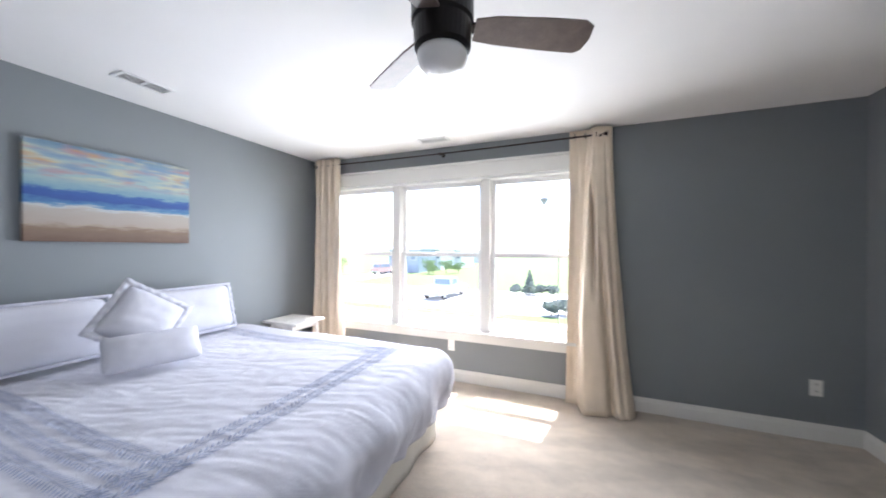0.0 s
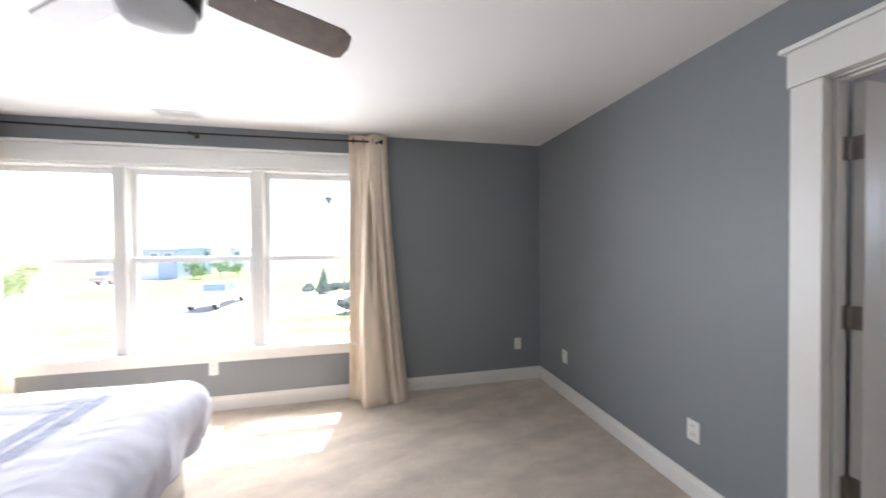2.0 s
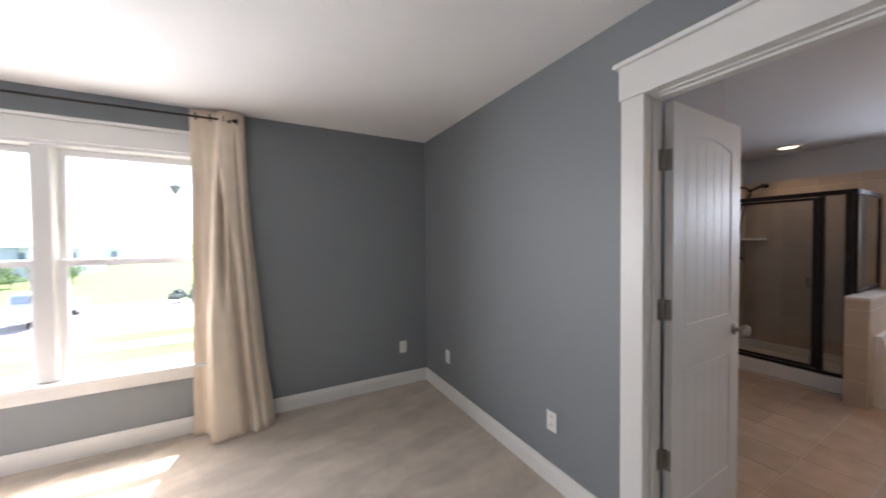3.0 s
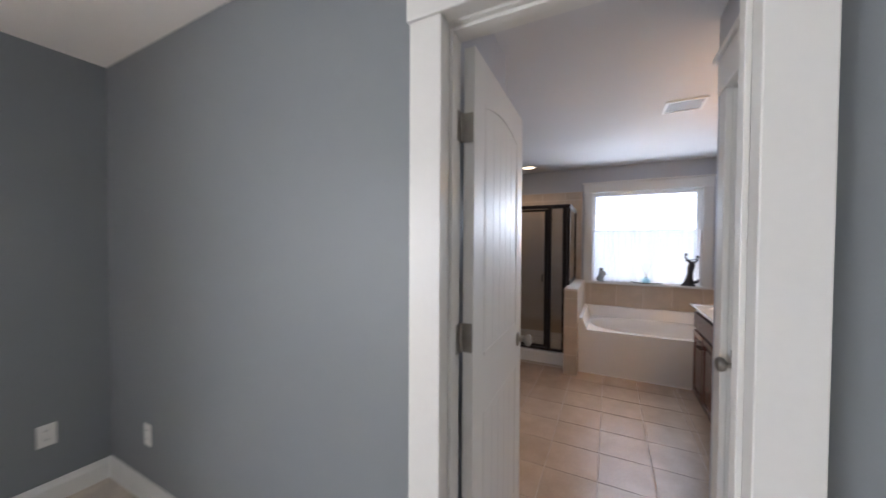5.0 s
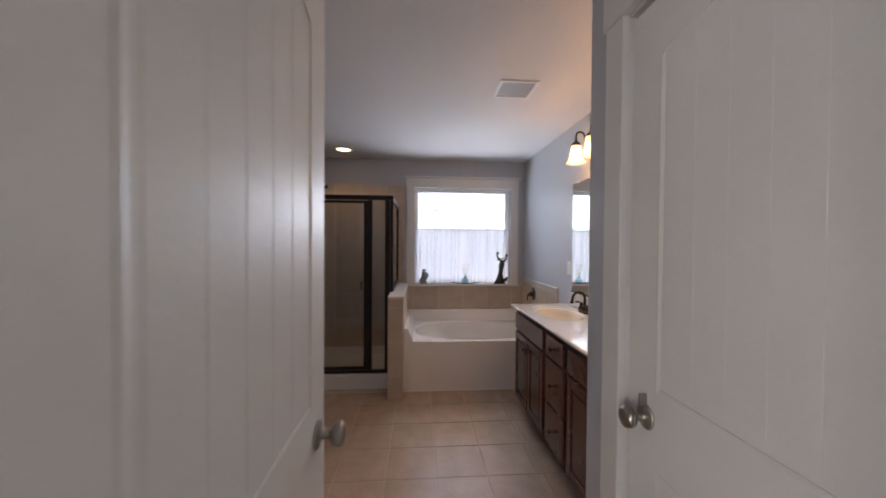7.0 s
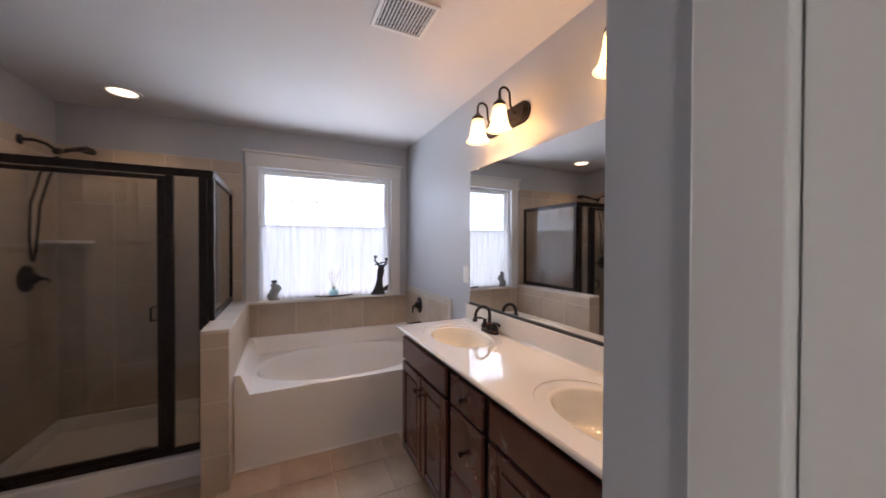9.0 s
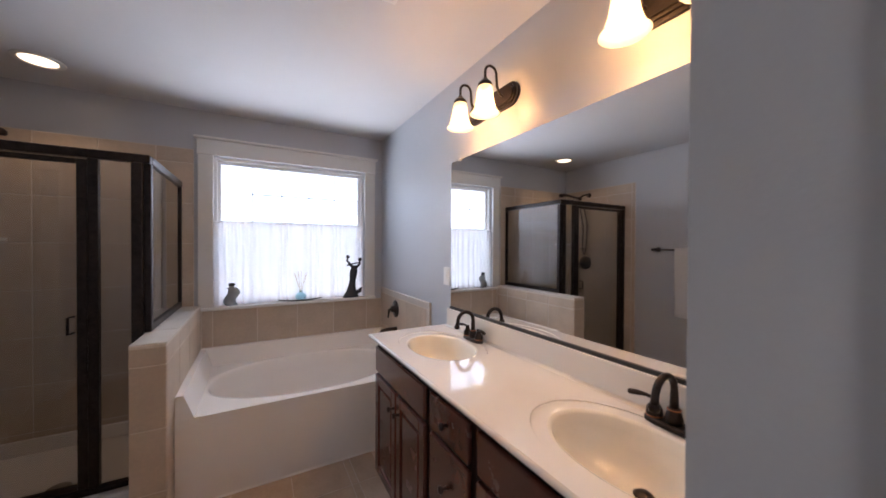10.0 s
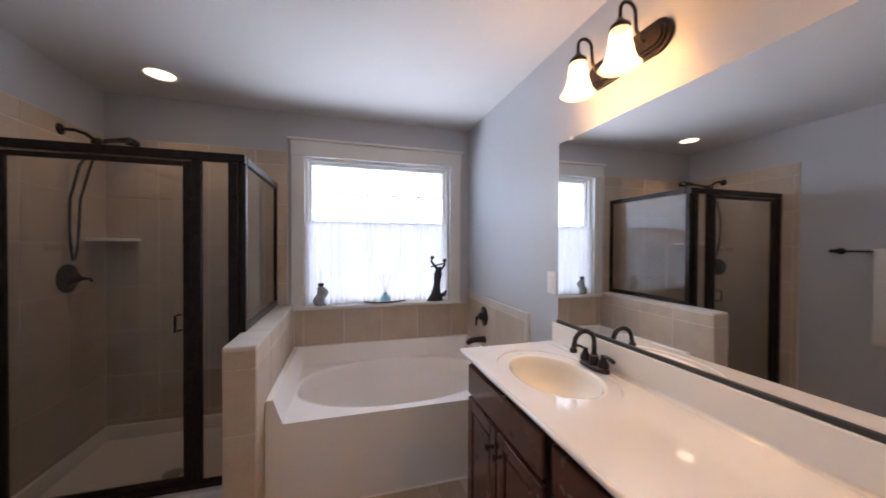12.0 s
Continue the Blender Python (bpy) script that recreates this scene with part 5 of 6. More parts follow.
nose = [(VYF - 0.0115, VZ - 0.0005)] + [(VYF - 0.0095 + 0.0095 * math.sin(radians(a)), VZ - 0.0100 + 0.0095 * math.cos(radians(a))) for a in range(0, 181, 15)] + [(VYF - 0.0115, VZ - 0.0195)]
q = part("front_nose", strip(nose, VX0, VX1), M_MARBLE, top, smooth=True)
q.matrix_parent_inverse = tinv
cove = [(YS + 0.0205, VZ + 0.0004)] + [(YS + 0.0345 - 0.014 * math.cos(radians(a)), VZ + 0.0144 - 0.014 * math.sin(radians(a))) for a in range(0, 91, 10)]
q = part("cove", strip(cove, VX0, VX1 - 0.04), M_MARBLE, top, smooth=True)
q.matrix_parent_inverse = tinv
# added dark strip: the shadow line below the slab, as colour
q = part("shade_strip", boxed(VX0, VX1 - 0.04, VYF - 0.062, VYF - 0.042, VZ - 0.0338, VZ - 0.0195), M_SHADEDCHERRY, top, "dark strip for the shade under the countertop")
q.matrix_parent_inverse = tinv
q = part("backsplash", boxed(VX0, VX1 - 0.04, YS + 0.001, YS + 0.021, VZ + 0.0005, 1.006, 0.004), M_MARBLE, top)
q.matrix_parent_inverse = tinv


def faucet(x, y):
    top = thing("faucet", "oil-rubbed bronze two-handle faucet behind the basin", "faucet", x, y, VZ, group="vanity faucets")
    top.scale = (0.94, 0.94, 0.94)
    bm = bmesh.new()
    n = 40
    rings = []
    for zz, sx, sy in ((0, 0.085, 0.030), (0.010, 0.085, 0.030), (0.016, 0.078, 0.024)):
        rings.append([bm.verts.new((sx * math.copysign(abs(math.cos(a)) ** 0.6, math.cos(a)), sy * math.sin(a), zz)) for a in [2 * math.pi * i / n for i in range(n)]])
    for a, b in zip(rings, rings[1:]):
        for i in range(n):
            bm.faces.new((a[i], a[(i + 1) % n], b[(i + 1) % n], b[i]))
    bm.faces.new(rings[-1])
    bm.faces.new(list(reversed(rings[0])))
    part("base_plate", bm, M_BRONZE, top)
    sp = bmesh.new()
    lathe(sp, ((0.0, 0.014), (0.022, 0.014), (0.024, 0.03), (0.018, 0.055), (0.0145, 0.062), (0.0, 0.063)), n=18)
    pts = [(0, 0, 0.06), (0, 0, 0.10)] + [(0, 0.052 - 0.052 * math.cos(radians(a)), 0.115 + 0.052 * math.sin(radians(a))) for a in range(0, 181, 15)] + [(0, 0.108, 0.095)]
    tube(sp, pts, [0.0125, 0.0115] + [0.0105] * 13 + [0.011], 12)
    lathe(sp, ((0.0, 0), (0.015, 0), (0.016, 0.012), (0.013, 0.02), (0.0, 0.021)), 0, 0.109, 0.078, 14)
    part("spout", sp, M_BRONZE, top, smooth=True)
    for s in (-1, 1):
        hb = bmesh.new()
        lathe(hb, ((0.0, 0.014), (0.022, 0.014), (0.024, 0.024), (0.022, 0.04), (0.013, 0.055), (0.011, 0.066), (0.013, 0.072), (0.0, 0.076)), s * 0.056, 0, 0, 16)
        tube(hb, [(s * 0.056, 0, 0.068), (s * 0.080, 0.006, 0.073), (s * 0.105, 0.010, 0.071), (s * 0.128, 0.014, 0.067), (s * 0.133, 0.015, 0.066)], [0.006, 0.006, 0.009, 0.009, 0.004], 10)
        part("handle", hb, M_BRONZE, top, smooth=True)
        part("copper_ring", lathe(bmesh.new(), ((0.0, 0.016), (0.0235, 0.016), (0.0245, 0.018), (0.0235, 0.020), (0.0, 0.020)), s * 0.056, 0, 0, 20), M_COPPER, top, "rubbed copper ring")
    part("copper_ring", lathe(bmesh.new(), ((0.0, 0.055), (0.0185, 0.055), (0.0195, 0.057), (0.0185, 0.059), (0.0, 0.059)), n=20), M_COPPER, top)
    return top


f0 = faucet(SINKS[0], -0.497)
copy_thing(f0, pose(SINKS[1], -0.497, VZ))

mir = thing("vanity_mirror", "wide frameless wall mirror with a dark bottom channel", "mirror", (VX0 + 5.185) / 2, YS, 1.03)
w = (5.185 - VX0) / 2
part("glass", boxed(-w + 0.002, w, 0.001, 0.007, -0.008, 0.897), M_MIRROR, mir)
part("channel", boxed(-w + 0.002, w, 0.001, 0.014, -0.023, -0.0085, 0.001), M_SLOT, mir, "dark bottom channel")
for cx in (w - 0.1,):
    part("clip", boxed(cx - 0.012, cx + 0.012, 0.0005, 0.011, 0.889, 0.903, 0.001), M_PLATE, mir)


def sconce(x):
    top = thing("vanity_light", "lit bronze two-light vanity fixture with frosted bell shades", "wall lamp", x, YS, 2.14, group="vanity lights")
    bm = bmesh.new()
    for hx, hz, y0, y1 in ((0.205, 0.058, 0.0, 0.012), (0.190, 0.044, 0.012, 0.020), (0.178, 0.032, 0.020, 0.027)):
        n = 14
        out = [(hx - hz + hz * math.cos(radians(-90 + 180 * i / n)), hz * math.sin(radians(-90 + 180 * i / n))) for i in range(n + 1)]
        out += [(-hx + hz + hz * math.cos(radians(90 + 180 * i / n)), hz * math.sin(radians(90 + 180 * i / n))) for i in range(n + 1)]
        prism(bm, out, y0, y1)
    part("back_plate", bm, M_BRONZE, top)
    for s in (-0.11, 0.11):
        ab = bmesh.new()
        pts = [(s, 0.02, 0.0), (s, 0.045, 0.005), (s, 0.062, 0.04), (s, 0.066, 0.085)] + [(s, 0.0995 - 0.0335 * math.cos(radians(a)), 0.095 + 0.0335 * math.sin(radians(a))) for a in range(0, 181, 20)] + [(s, 0.133, 0.06)]
        tube(ab, pts, 0.0065, 8)
        part("arm", ab, M_BRONZE, top, smooth=True)
        part("socket", lathe(bmesh.new(), ((0.0, 0.066), (0.010, 0.064), (0.014, 0.056), (0.024, 0.046), (0.034, 0.036), (0.036, 0.022), (0.0, 0.022)), s, 0.133, 0, 20), M_BRONZE, top, smooth=True)
        n = 28
        prof = ((0.033, 0.030), (0.036, 0.005), (0.040, -0.03), (0.046, -0.06), (0.055, -0.085), (0.066, -0.102), (0.072, -0.108), (0.068, -0.107), (0.052, -0.083), (0.043, -0.058), (0.037, -0.03), (0.033, 0.004), (0.030, 0.028))
        sb = bmesh.new()
        rings = [[sb.verts.new((s + r * math.cos(2 * math.pi * i / n), 0.133 + r * math.sin(2 * math.pi * i / n), z)) for i in range(n)] for r, z in prof]
        for a, b in zip(rings, rings[1:] + rings[:1]):
            for i in range(n):
                sb.faces.new((a[i], a[(i + 1) % n], b[(i + 1) % n], b[i]))
        part("shade", sb, M_SHADE, top, "lit frosted glass bell shade", True)
    return top


l0 = sconce(SCONCES[0])
copy_thing(l0, pose(SCONCES[1], YS, 2.14))

can = thing("recessed_light", "round lit recessed ceiling light with a white trim ring", "ceiling light", 6.14, 1.6, HC)
n = 36
rb = bmesh.new()
prof = ((0.075, 0.0), (0.105, 0.0), (0.104, -0.006), (0.085, -0.010), (0.076, -0.006))
rings = [[rb.verts.new((r * math.cos(2 * math.pi * i / n), r * math.sin(2 * math.pi * i / n), z)) for i in range(n)] for r, z in prof]
for a, b in zip(rings, rings[1:] + rings[:1]):
    for i in range(n):
        rb.faces.new((a[i], a[(i + 1) % n], b[(i + 1) % n], b[i]))
part("trim_ring", rb, M_TRIM, can)
part("lens", lathe(bmesh.new(), ((0.0, -0.004), (0.0755, -0.004), (0.0755, -0.001), (0.0, -0.001)), n=32), M_DISC, can, "glowing lens")

# ---- towel bar and towel ----
bar = thing("towel_bar", "dark bronze towel bar with ball ends on the wall", "towel bar", 5.007, YN, 1.375)
part("bar", tube(bmesh.new(), [(-0.33, -0.062, 0), (0.33, -0.062, 0)], 0.008, 10), M_BRONZE, bar, smooth=True)
for s in (-0.31, 0.31):
    pb = bmesh.new()
    lathe(pb, ((0.0, 0), (0.026, 0), (0.024, 0.008), (0.011, 0.014), (0.010, 0.05), (0.016, 0.056), (0.016, 0.068), (0.0, 0.074)), s, 0, 0, 16, pose(0, 0, 0, 90))
    lathe(pb, ((0.0, 0), (0.010, 0.0), (0.015, 0.012), (0.010, 0.024), (0.0, 0.028)), s + (0.014 if s > 0 else -0.014), -0.062, 0, 12, pose(0, 0, 0, 0, 90 if s > 0 else -90))
    part("post", pb, M_BRONZE, bar, smooth=True)
rows = []
for j in range(41):
    f = j / 40
    row = []
    for i in range(25):
        u = i / 24 - 0.5
        if f < 0.44:
            y, z = -0.045, 0.82 + (1.378 - 0.82) * f / 0.44
        elif f < 0.52:
            a = (f - 0.44) / 0.08 * math.pi
            y, z = -0.062 + 0.017 * math.cos(a), 1.378 + 0.015 * math.sin(a)
        else:
            y, z = -0.079, 1.378 - (1.378 - 0.705) * (f - 0.52) / 0.48
        low = max(0.0, 1.3 - z)
        y += (0.010 * math.sin(u * 15 + 1) * low + 0.006 * noise.noise((u * 5, z * 4, 3))) * (1 if f > 0.5 else 0.3)
        row.append((4.978 + 0.29 * u * (1 + 0.02 * noise.noise((z * 3, 1, 1))), YN + min(y, -0.02), z + 0.008 * u * (1 if f > 0.5 else 0)))
    rows.append(row)
tw = tagged(part("hand_towel", sheet(rows), M_TOWEL, smooth=True), "white terry hand towel folded over the bronze bar", "towel")
thicken(tw, 0.008, 0)

# ---- shower ----
SX = 5.70
pan = thing("shower_pan", "white shower pan with a raised curb", "shower pan", 6.08, 1.57, 0)
pinv = pan.matrix_basis.inverted()
for nm, b in (("floor_pan", boxed(5.74, XF - 0.004, 1.05, YN - 0.004, 0, 0.055, 0.004)), ("curb", boxed(5.640, 5.739, 1.048, YN - 0.004, 0, 0.142, 0.012)), ("rim", boxed(XF - 0.03, XF - 0.005, 1.05, YN - 0.03, 0.055, 0.15, 0.006)), ("rim", boxed(5.74, XF - 0.005, YN - 0.03, YN - 0.005, 0.055, 0.15, 0.006))):
    part(nm, b, M_TUB, pan).matrix_parent_inverse = pinv
part("drain", lathe(bmesh.new(), ((0.0, 0), (0.05, 0), (0.05, 0.003), (0.0, 0.004)), 6.0, 1.48, 0.055, 24), M_NICKEL, pan, "round metal drain").matrix_parent_inverse = pinv
enc = thing("shower_enclosure", "bronze framed glass shower enclosure with a hinged door", "shower", SX, 1.57, 0.142)
einv = enc.matrix_basis.inverted()


def enc_part(name, b, material, parent=None, label=""):
    ob = part(name, b, material, parent or enc, label)
    ob.matrix_parent_inverse = einv
    return ob


enc_part("header_rail", boxed(SX - 0.024, SX + 0.024, 1.02, YN - 0.012, 1.832, 1.876, 0.005), M_BRONZE)
enc_part("bottom_track", boxed(SX - 0.022, SX + 0.022, 1.05, YN - 0.012, 0.143, 0.172, 0.004), M_BRONZE)
enc_part("wall_jamb", boxed(SX - 0.022, SX + 0.022, YN - 0.062, YN - 0.012, 0.1725, 1.8315, 0.004), M_BRONZE)
enc_part("corner_post", boxed(SX - 0.025, SX + 0.025, 1.05, 1.098, 0.1725, 1.8315, 0.005), M_BRONZE)
enc_part("corner_post", boxed(SX - 0.012, SX + 0.025, 1.018, 1.0495, 0.934, 1.8315, 0.005), M_BRONZE)
enc_part("strike_stile", boxed(SX - 0.020, SX + 0.020, 1.222, 1.262, 0.1725, 1.8315, 0.004), M_BRONZE)
enc_part("fixed_pane", boxed(SX - 0.003, SX + 0.003, 1.096, 1.224, 0.170, 1.834), M_SHOWERGLASS, label="clear glass pane")
db = bmesh.new()
box(db, SX - 0.014, SX + 0.014, 1.2625, 1.302, 0.18, 1.825, 0.004)
box(db, SX - 0.014, SX + 0.014, YN - 0.115, YN - 0.0625, 0.18, 1.825, 0.004)
box(db, SX - 0.014, SX + 0.014, 1.302, YN - 0.115, 0.18, 0.205, 0.004)
box(db, SX - 0.014, SX + 0.014, 1.302, YN - 0.115, 1.80, 1.825, 0.004)
sd = enc_part("door", db, M_BRONZE, label="bronze framed shower door")
pn = part("pane", boxed(SX - 0.003, SX + 0.003, 1.300, YN - 0.113, 0.203, 1.802), M_SHOWERGLASS, sd, "clear glass pane")
hb = bmesh.new()
tube(hb, [(SX - 0.014, 1.312, 0.965), (SX - 0.05, 1.32, 0.965), (SX - 0.05, 1.32, 1.045), (SX - 0.014, 1.312, 1.045)], 0.006, 8)
part("handle", hb, M_BRONZE, sd, "small bronze pull")
rb = bmesh.new()
box(rb, SX + 0.0255, XF - 0.012, 1.02, 1.048, 0.934, 0.972, 0.004)
box(rb, SX + 0.0255, XF - 0.012, 1.018, 1.05, 1.832, 1.876, 0.004)
box(rb, XF - 0.04, XF - 0.012, 1.02, 1.048, 0.9725, 1.8315, 0.004)
rt = enc_part("return_frame", rb, M_BRONZE)
part("pane", boxed(SX + 0.024, XF - 0.038, 1.031, 1.037, 0.970, 1.834), M_SHOWERGLASS, rt, "clear glass pane")

shd = thing("hand_shower_set", "dark bronze hand shower on a wall arm with a looped hose", "shower head", 6.156, YN - 0.012, 2.06)
part("flange", lathe(bmesh.new(), ((0.0, 0), (0.032, 0), (0.03, 0.006), (0.014, 0.014), (0.0, 0.015)), n=20, m=pose(0, 0, 0, 90)), M_BRONZE, shd, smooth=True)
part("arm", tube(bmesh.new(), [(0, -0.008, 0), (0.004, -0.06, 0.004), (0.012, -0.11, -0.012), (0.02, -0.15, -0.045)], 0.010, 10), M_BRONZE, shd, smooth=True)
part("holder", lathe(bmesh.new(), ((0.0, -0.03), (0.018, -0.026), (0.022, 0.0), (0.018, 0.026), (0.0, 0.03)), 0.022, -0.158, -0.05, 14, pose(0, 0, 0, 0, 70)), M_BRONZE, shd, smooth=True)
hh = tube(bmesh.new(), [(0.02, -0.16, -0.055), (0.10, -0.18, -0.02), (0.18, -0.20, 0.008), (0.225, -0.21, 0.022)], [0.013, 0.013, 0.016, 0.022], 12)
lathe(hh, ((0.0, -0.022), (0.034, -0.022), (0.040, -0.012), (0.036, 0.006), (0.018, 0.02), (0.0, 0.022)), 0.25, -0.215, 0.018, 20, pose(0, 0, 0, 12, -14))
part("hand_shower", hh, M_BRONZE, shd, smooth=True)
hose = [(0.03, -0.15, -0.08), (0.0, -0.09, -0.20), (-0.01, -0.05, -0.40), (0.01, -0.035, -0.58), (0.03, -0.03, -0.70), (0.042, -0.03, -0.755), (0.056, -0.03, -0.755), (0.064, -0.035, -0.70), (0.055, -0.05, -0.58), (0.035, -0.07, -0.40), (0.04, -0.11, -0.22), (0.03, -0.158, -0.08)]
part("hose", tube(bmesh.new(), hose, 0.0075, 8), M_BRONZE, shd, "looped metal hose", True)
sv = thing("shower_valve", "round dark bronze shower valve with a lever", "shower valve", 6.205, YN - 0.012, 1.195)
part("escutcheon", lathe(bmesh.new(), ((0.0, 0), (0.085, 0), (0.083, 0.006), (0.06, 0.012), (0.032, 0.018), (0.028, 0.05), (0.0, 0.052)), n=30, m=pose(0, 0, 0, 90)), M_BRONZE, sv, smooth=True)
part("lever", tube(bmesh.new(), [(0, -0.045, 0), (0.03, -0.06, -0.004), (0.075, -0.064, -0.012), (0.09, -0.064, -0.03)], [0.014, 0.011, 0.009, 0.006], 10), M_BRONZE, sv, smooth=True)
cs = bmesh.new()
out = [(XF - 0.012, YN - 0.012)] + [(XF - 0.012 - 0.20 * math.cos(radians(a)), YN - 0.012 - 0.20 * math.sin(radians(a))) for a in range(0, 91, 10)]
lo = [cs.verts.new((x, y, 1.42)) for x, y in out]
hi = [cs.verts.new((x, y, 1.44)) for x, y in out]
cs.faces.new(lo)
cs.faces.new(list(reversed(hi)))
for i in range(len(lo)):
    j = (i + 1) % len(lo)
    cs.faces.new((lo[j], lo[i], hi[i], hi[j]))
tagged(part("corner_shelf", cs, M_TUB), "pale quarter-round corner shelf in the shower", "shelf")

# ---- outdoors ----
GZ = -3.0
bm = bmesh.new()
S = 2500
vs = [bm.verts.new(p) for p in ((-S, 3.5, GZ), (S, 3.5, GZ), (S, S, GZ), (-S, S, GZ))]
bm.faces.new(vs)
structure("ground", bm, M_GRASS, "sunlit green lawn that runs to the horizon", "lawn")
structure("road", boxed(-80, 80, 22.0, 33.0, GZ - 0.2, GZ + 0.02), M_ROAD, "pale sunlit street in front of the houses", "road")
structure("pavement", boxed(-80, 80, 18.6, 20.0, GZ - 0.2, GZ + 0.04), M_ROAD, "pale concrete pavement beside the street", "pavement")
structure("driveway", boxed(-31.5, -26.5, 33.0, 51.9, GZ - 0.2, GZ + 0.03), M_ROAD, "pale concrete driveway to a garage", "driveway")


def house(name, label, x, y, w, d, h, rise, wall_mat, garage=False, roof_mat=M_PALEROOF, ridge=0.17):
    top = thing(name, label, "house", x, y, GZ, group="houses across the street")
    part("wall", boxed(-w / 2, w / 2, 0, d, 0, h), wall_mat, top)
    rf = bmesh.new()
    o = 0.4
    a = [rf.verts.new(p) for p in ((-w / 2 - o, -o, h), (w / 2 + o, -o, h), (w / 2 + o, d + o, h), (-w / 2 - o, d + o, h))]
    b = [rf.verts.new(p) for p in ((-w * ridge, d / 2, h + rise), (w * ridge, d / 2, h + rise))]
    rf.faces.new((a[0], a[1], b[1], b[0]))
    rf.faces.new((a[1], a[2], b[1]))
    rf.faces.new((a[2], a[3], b[0], b[1]))
    rf.faces.new((a[3], a[0], b[0]))
    rf.faces.new(list(reversed(a)))
    part("roof", rf, roof_mat, top)
    part("fascia", boxed(-w / 2 - o, w / 2 + o, -o - 0.05, -o, h - 0.2, h), M_HOUSETRIM, top)
    for k in (-0.28, 0.05, 0.33):
        wnd = part("window", boxed(w * k - 0.55, w * k + 0.55, -0.06, 0, h - 2.0, h - 0.6), M_HOUSETRIM, top)
        part("pane", boxed(w * k - 0.45, w * k + 0.45, -0.08, -0.061, h - 1.9, h - 0.7), M_DARKGLASS, wnd)
    if garage:
        g = part("garage_door", boxed(-w * 0.42, w * 0.12, -0.08, 0, 0, 2.1), M_HOUSETRIM, top)
        for k in range(4):
            part("door_panel", boxed(-w * 0.41, w * 0.11, -0.11, -0.081, 0.06 + 0.51 * k, 0.53 + 0.51 * k), M_HOUSETRIM, g)
    else:
        part("door", boxed(w * 0.12, w * 0.12 + 1.0, -0.06, 0, 0, 2.1), M_HOUSETRIM, top)
    return top


house("house", "blue-grey house with a hipped roof and white garage door", -28.2, 52, 6.0, 9, 4.2, 2.2, M_SIDING, True, M_ROOF, 0.02)
house("house", "pale house with white trim across the street", -26.6, 60, 4.5, 9, 4.2, 1.4, M_PALESIDING)
house("house", "pale sided house across the street", -25.0, 68, 4.5, 9, 4.0, 1.0, M_PALESIDING)
house("house", "pale sided house far down the street", -29.0, 95, 6.0, 9, 3.6, 1.0, M_PALESIDING)


def leaves(bm, centre, radii, count, size, rnd):
    for _ in range(count):
        d = Vector((rnd.gauss(0, 1), rnd.gauss(0, 1), rnd.gauss(0, 1))).normalized() * rnd.uniform(0.45, 1.08)
        c = Vector(centre) + Vector((d.x * radii[0], d.y * radii[1], d.z * radii[2]))
        u = Vector((rnd.gauss(0, 1), rnd.gauss(0, 1), rnd.gauss(0, 1))).normalized() * size * rnd.uniform(0.6, 1.3)
        w = u.orthogonal().normalized() * size * 0.5
        bm.faces.new([bm.verts.new(c - u), bm.verts.new(c + w), bm.verts.new(c + u), bm.verts.new(c - w)])


def tree(name, label, x, y, h, spread_r, seed, foliage, conifer=False):
    rnd = random.Random(seed)
    top = thing(name, label, "tree" if h > 1.4 else "shrub", x, y, GZ)
    tb = tube(bmesh.new(), [(0, 0, 0), (0.03, 0.02, h * 0.4), (0, 0.03, h * 0.8)], [0.05 * h ** 0.5, 0.035 * h ** 0.5, 0.012], 8)
    for k in range(5):
        a = rnd.uniform(0, 6.28)
        tube(tb, [(0, 0, h * (0.25 + 0.1 * k)), (spread_r * 0.5 * math.cos(a), spread_r * 0.5 * math.sin(a), h * (0.4 + 0.1 * k))], [0.03, 0.008], 6)
    part("trunk", tb, M_BARK, top)
    cb = bmesh.new()
    if conifer:
        for k in range(9):
            f = k / 9
            leaves(cb, (0, 0, h * (0.08 + 0.88 * f)), (spread_r * (1 - f) + 0.05,) * 2 + (h * 0.09,), int(110 * (1 - f) + 20), 0.11, rnd)
    else:
        for k in range(7):
            a = rnd.uniform(0, 6.28)
            leaves(cb, (spread_r * 0.45 * math.cos(a), spread_r * 0.45 * math.sin(a), h * rnd.uniform(0.45, 0.85)), (spread_r * 0.6, spread_r * 0.6, h * 0.2), 90, 0.12, rnd)
    part("crown", cb, foliage, top)
    return top


tree("conifer", "dark green conical evergreen in a planting bed", -3.5, 31.6, 2.5, 0.75, 4, M_CONIFER, True)
for k, (x, y) in enumerate(((-4.7, 31.3), (-2.4, 31.8), (-1.4, 31.4), (-0.9, 22.4), (-0.1, 22.9), (0.6, 23.4))):
    tree("shrub", "low dark green shrub in a planting bed", x, y, 1.0, 0.6, 30 + k, M_CONIFER)
for k, (x, y, h) in enumerate(((-22.8, 51, 2.6), (-20.0, 52, 2.2), (-21.5, 50, 1.6), (-26.0, 31, 2.6), (-18.5, 54, 2.0), (-29, 36, 3.0))):
    tree("tree", "small bright green garden tree", x, y, h, 1.2, 50 + k, M_LEAF)


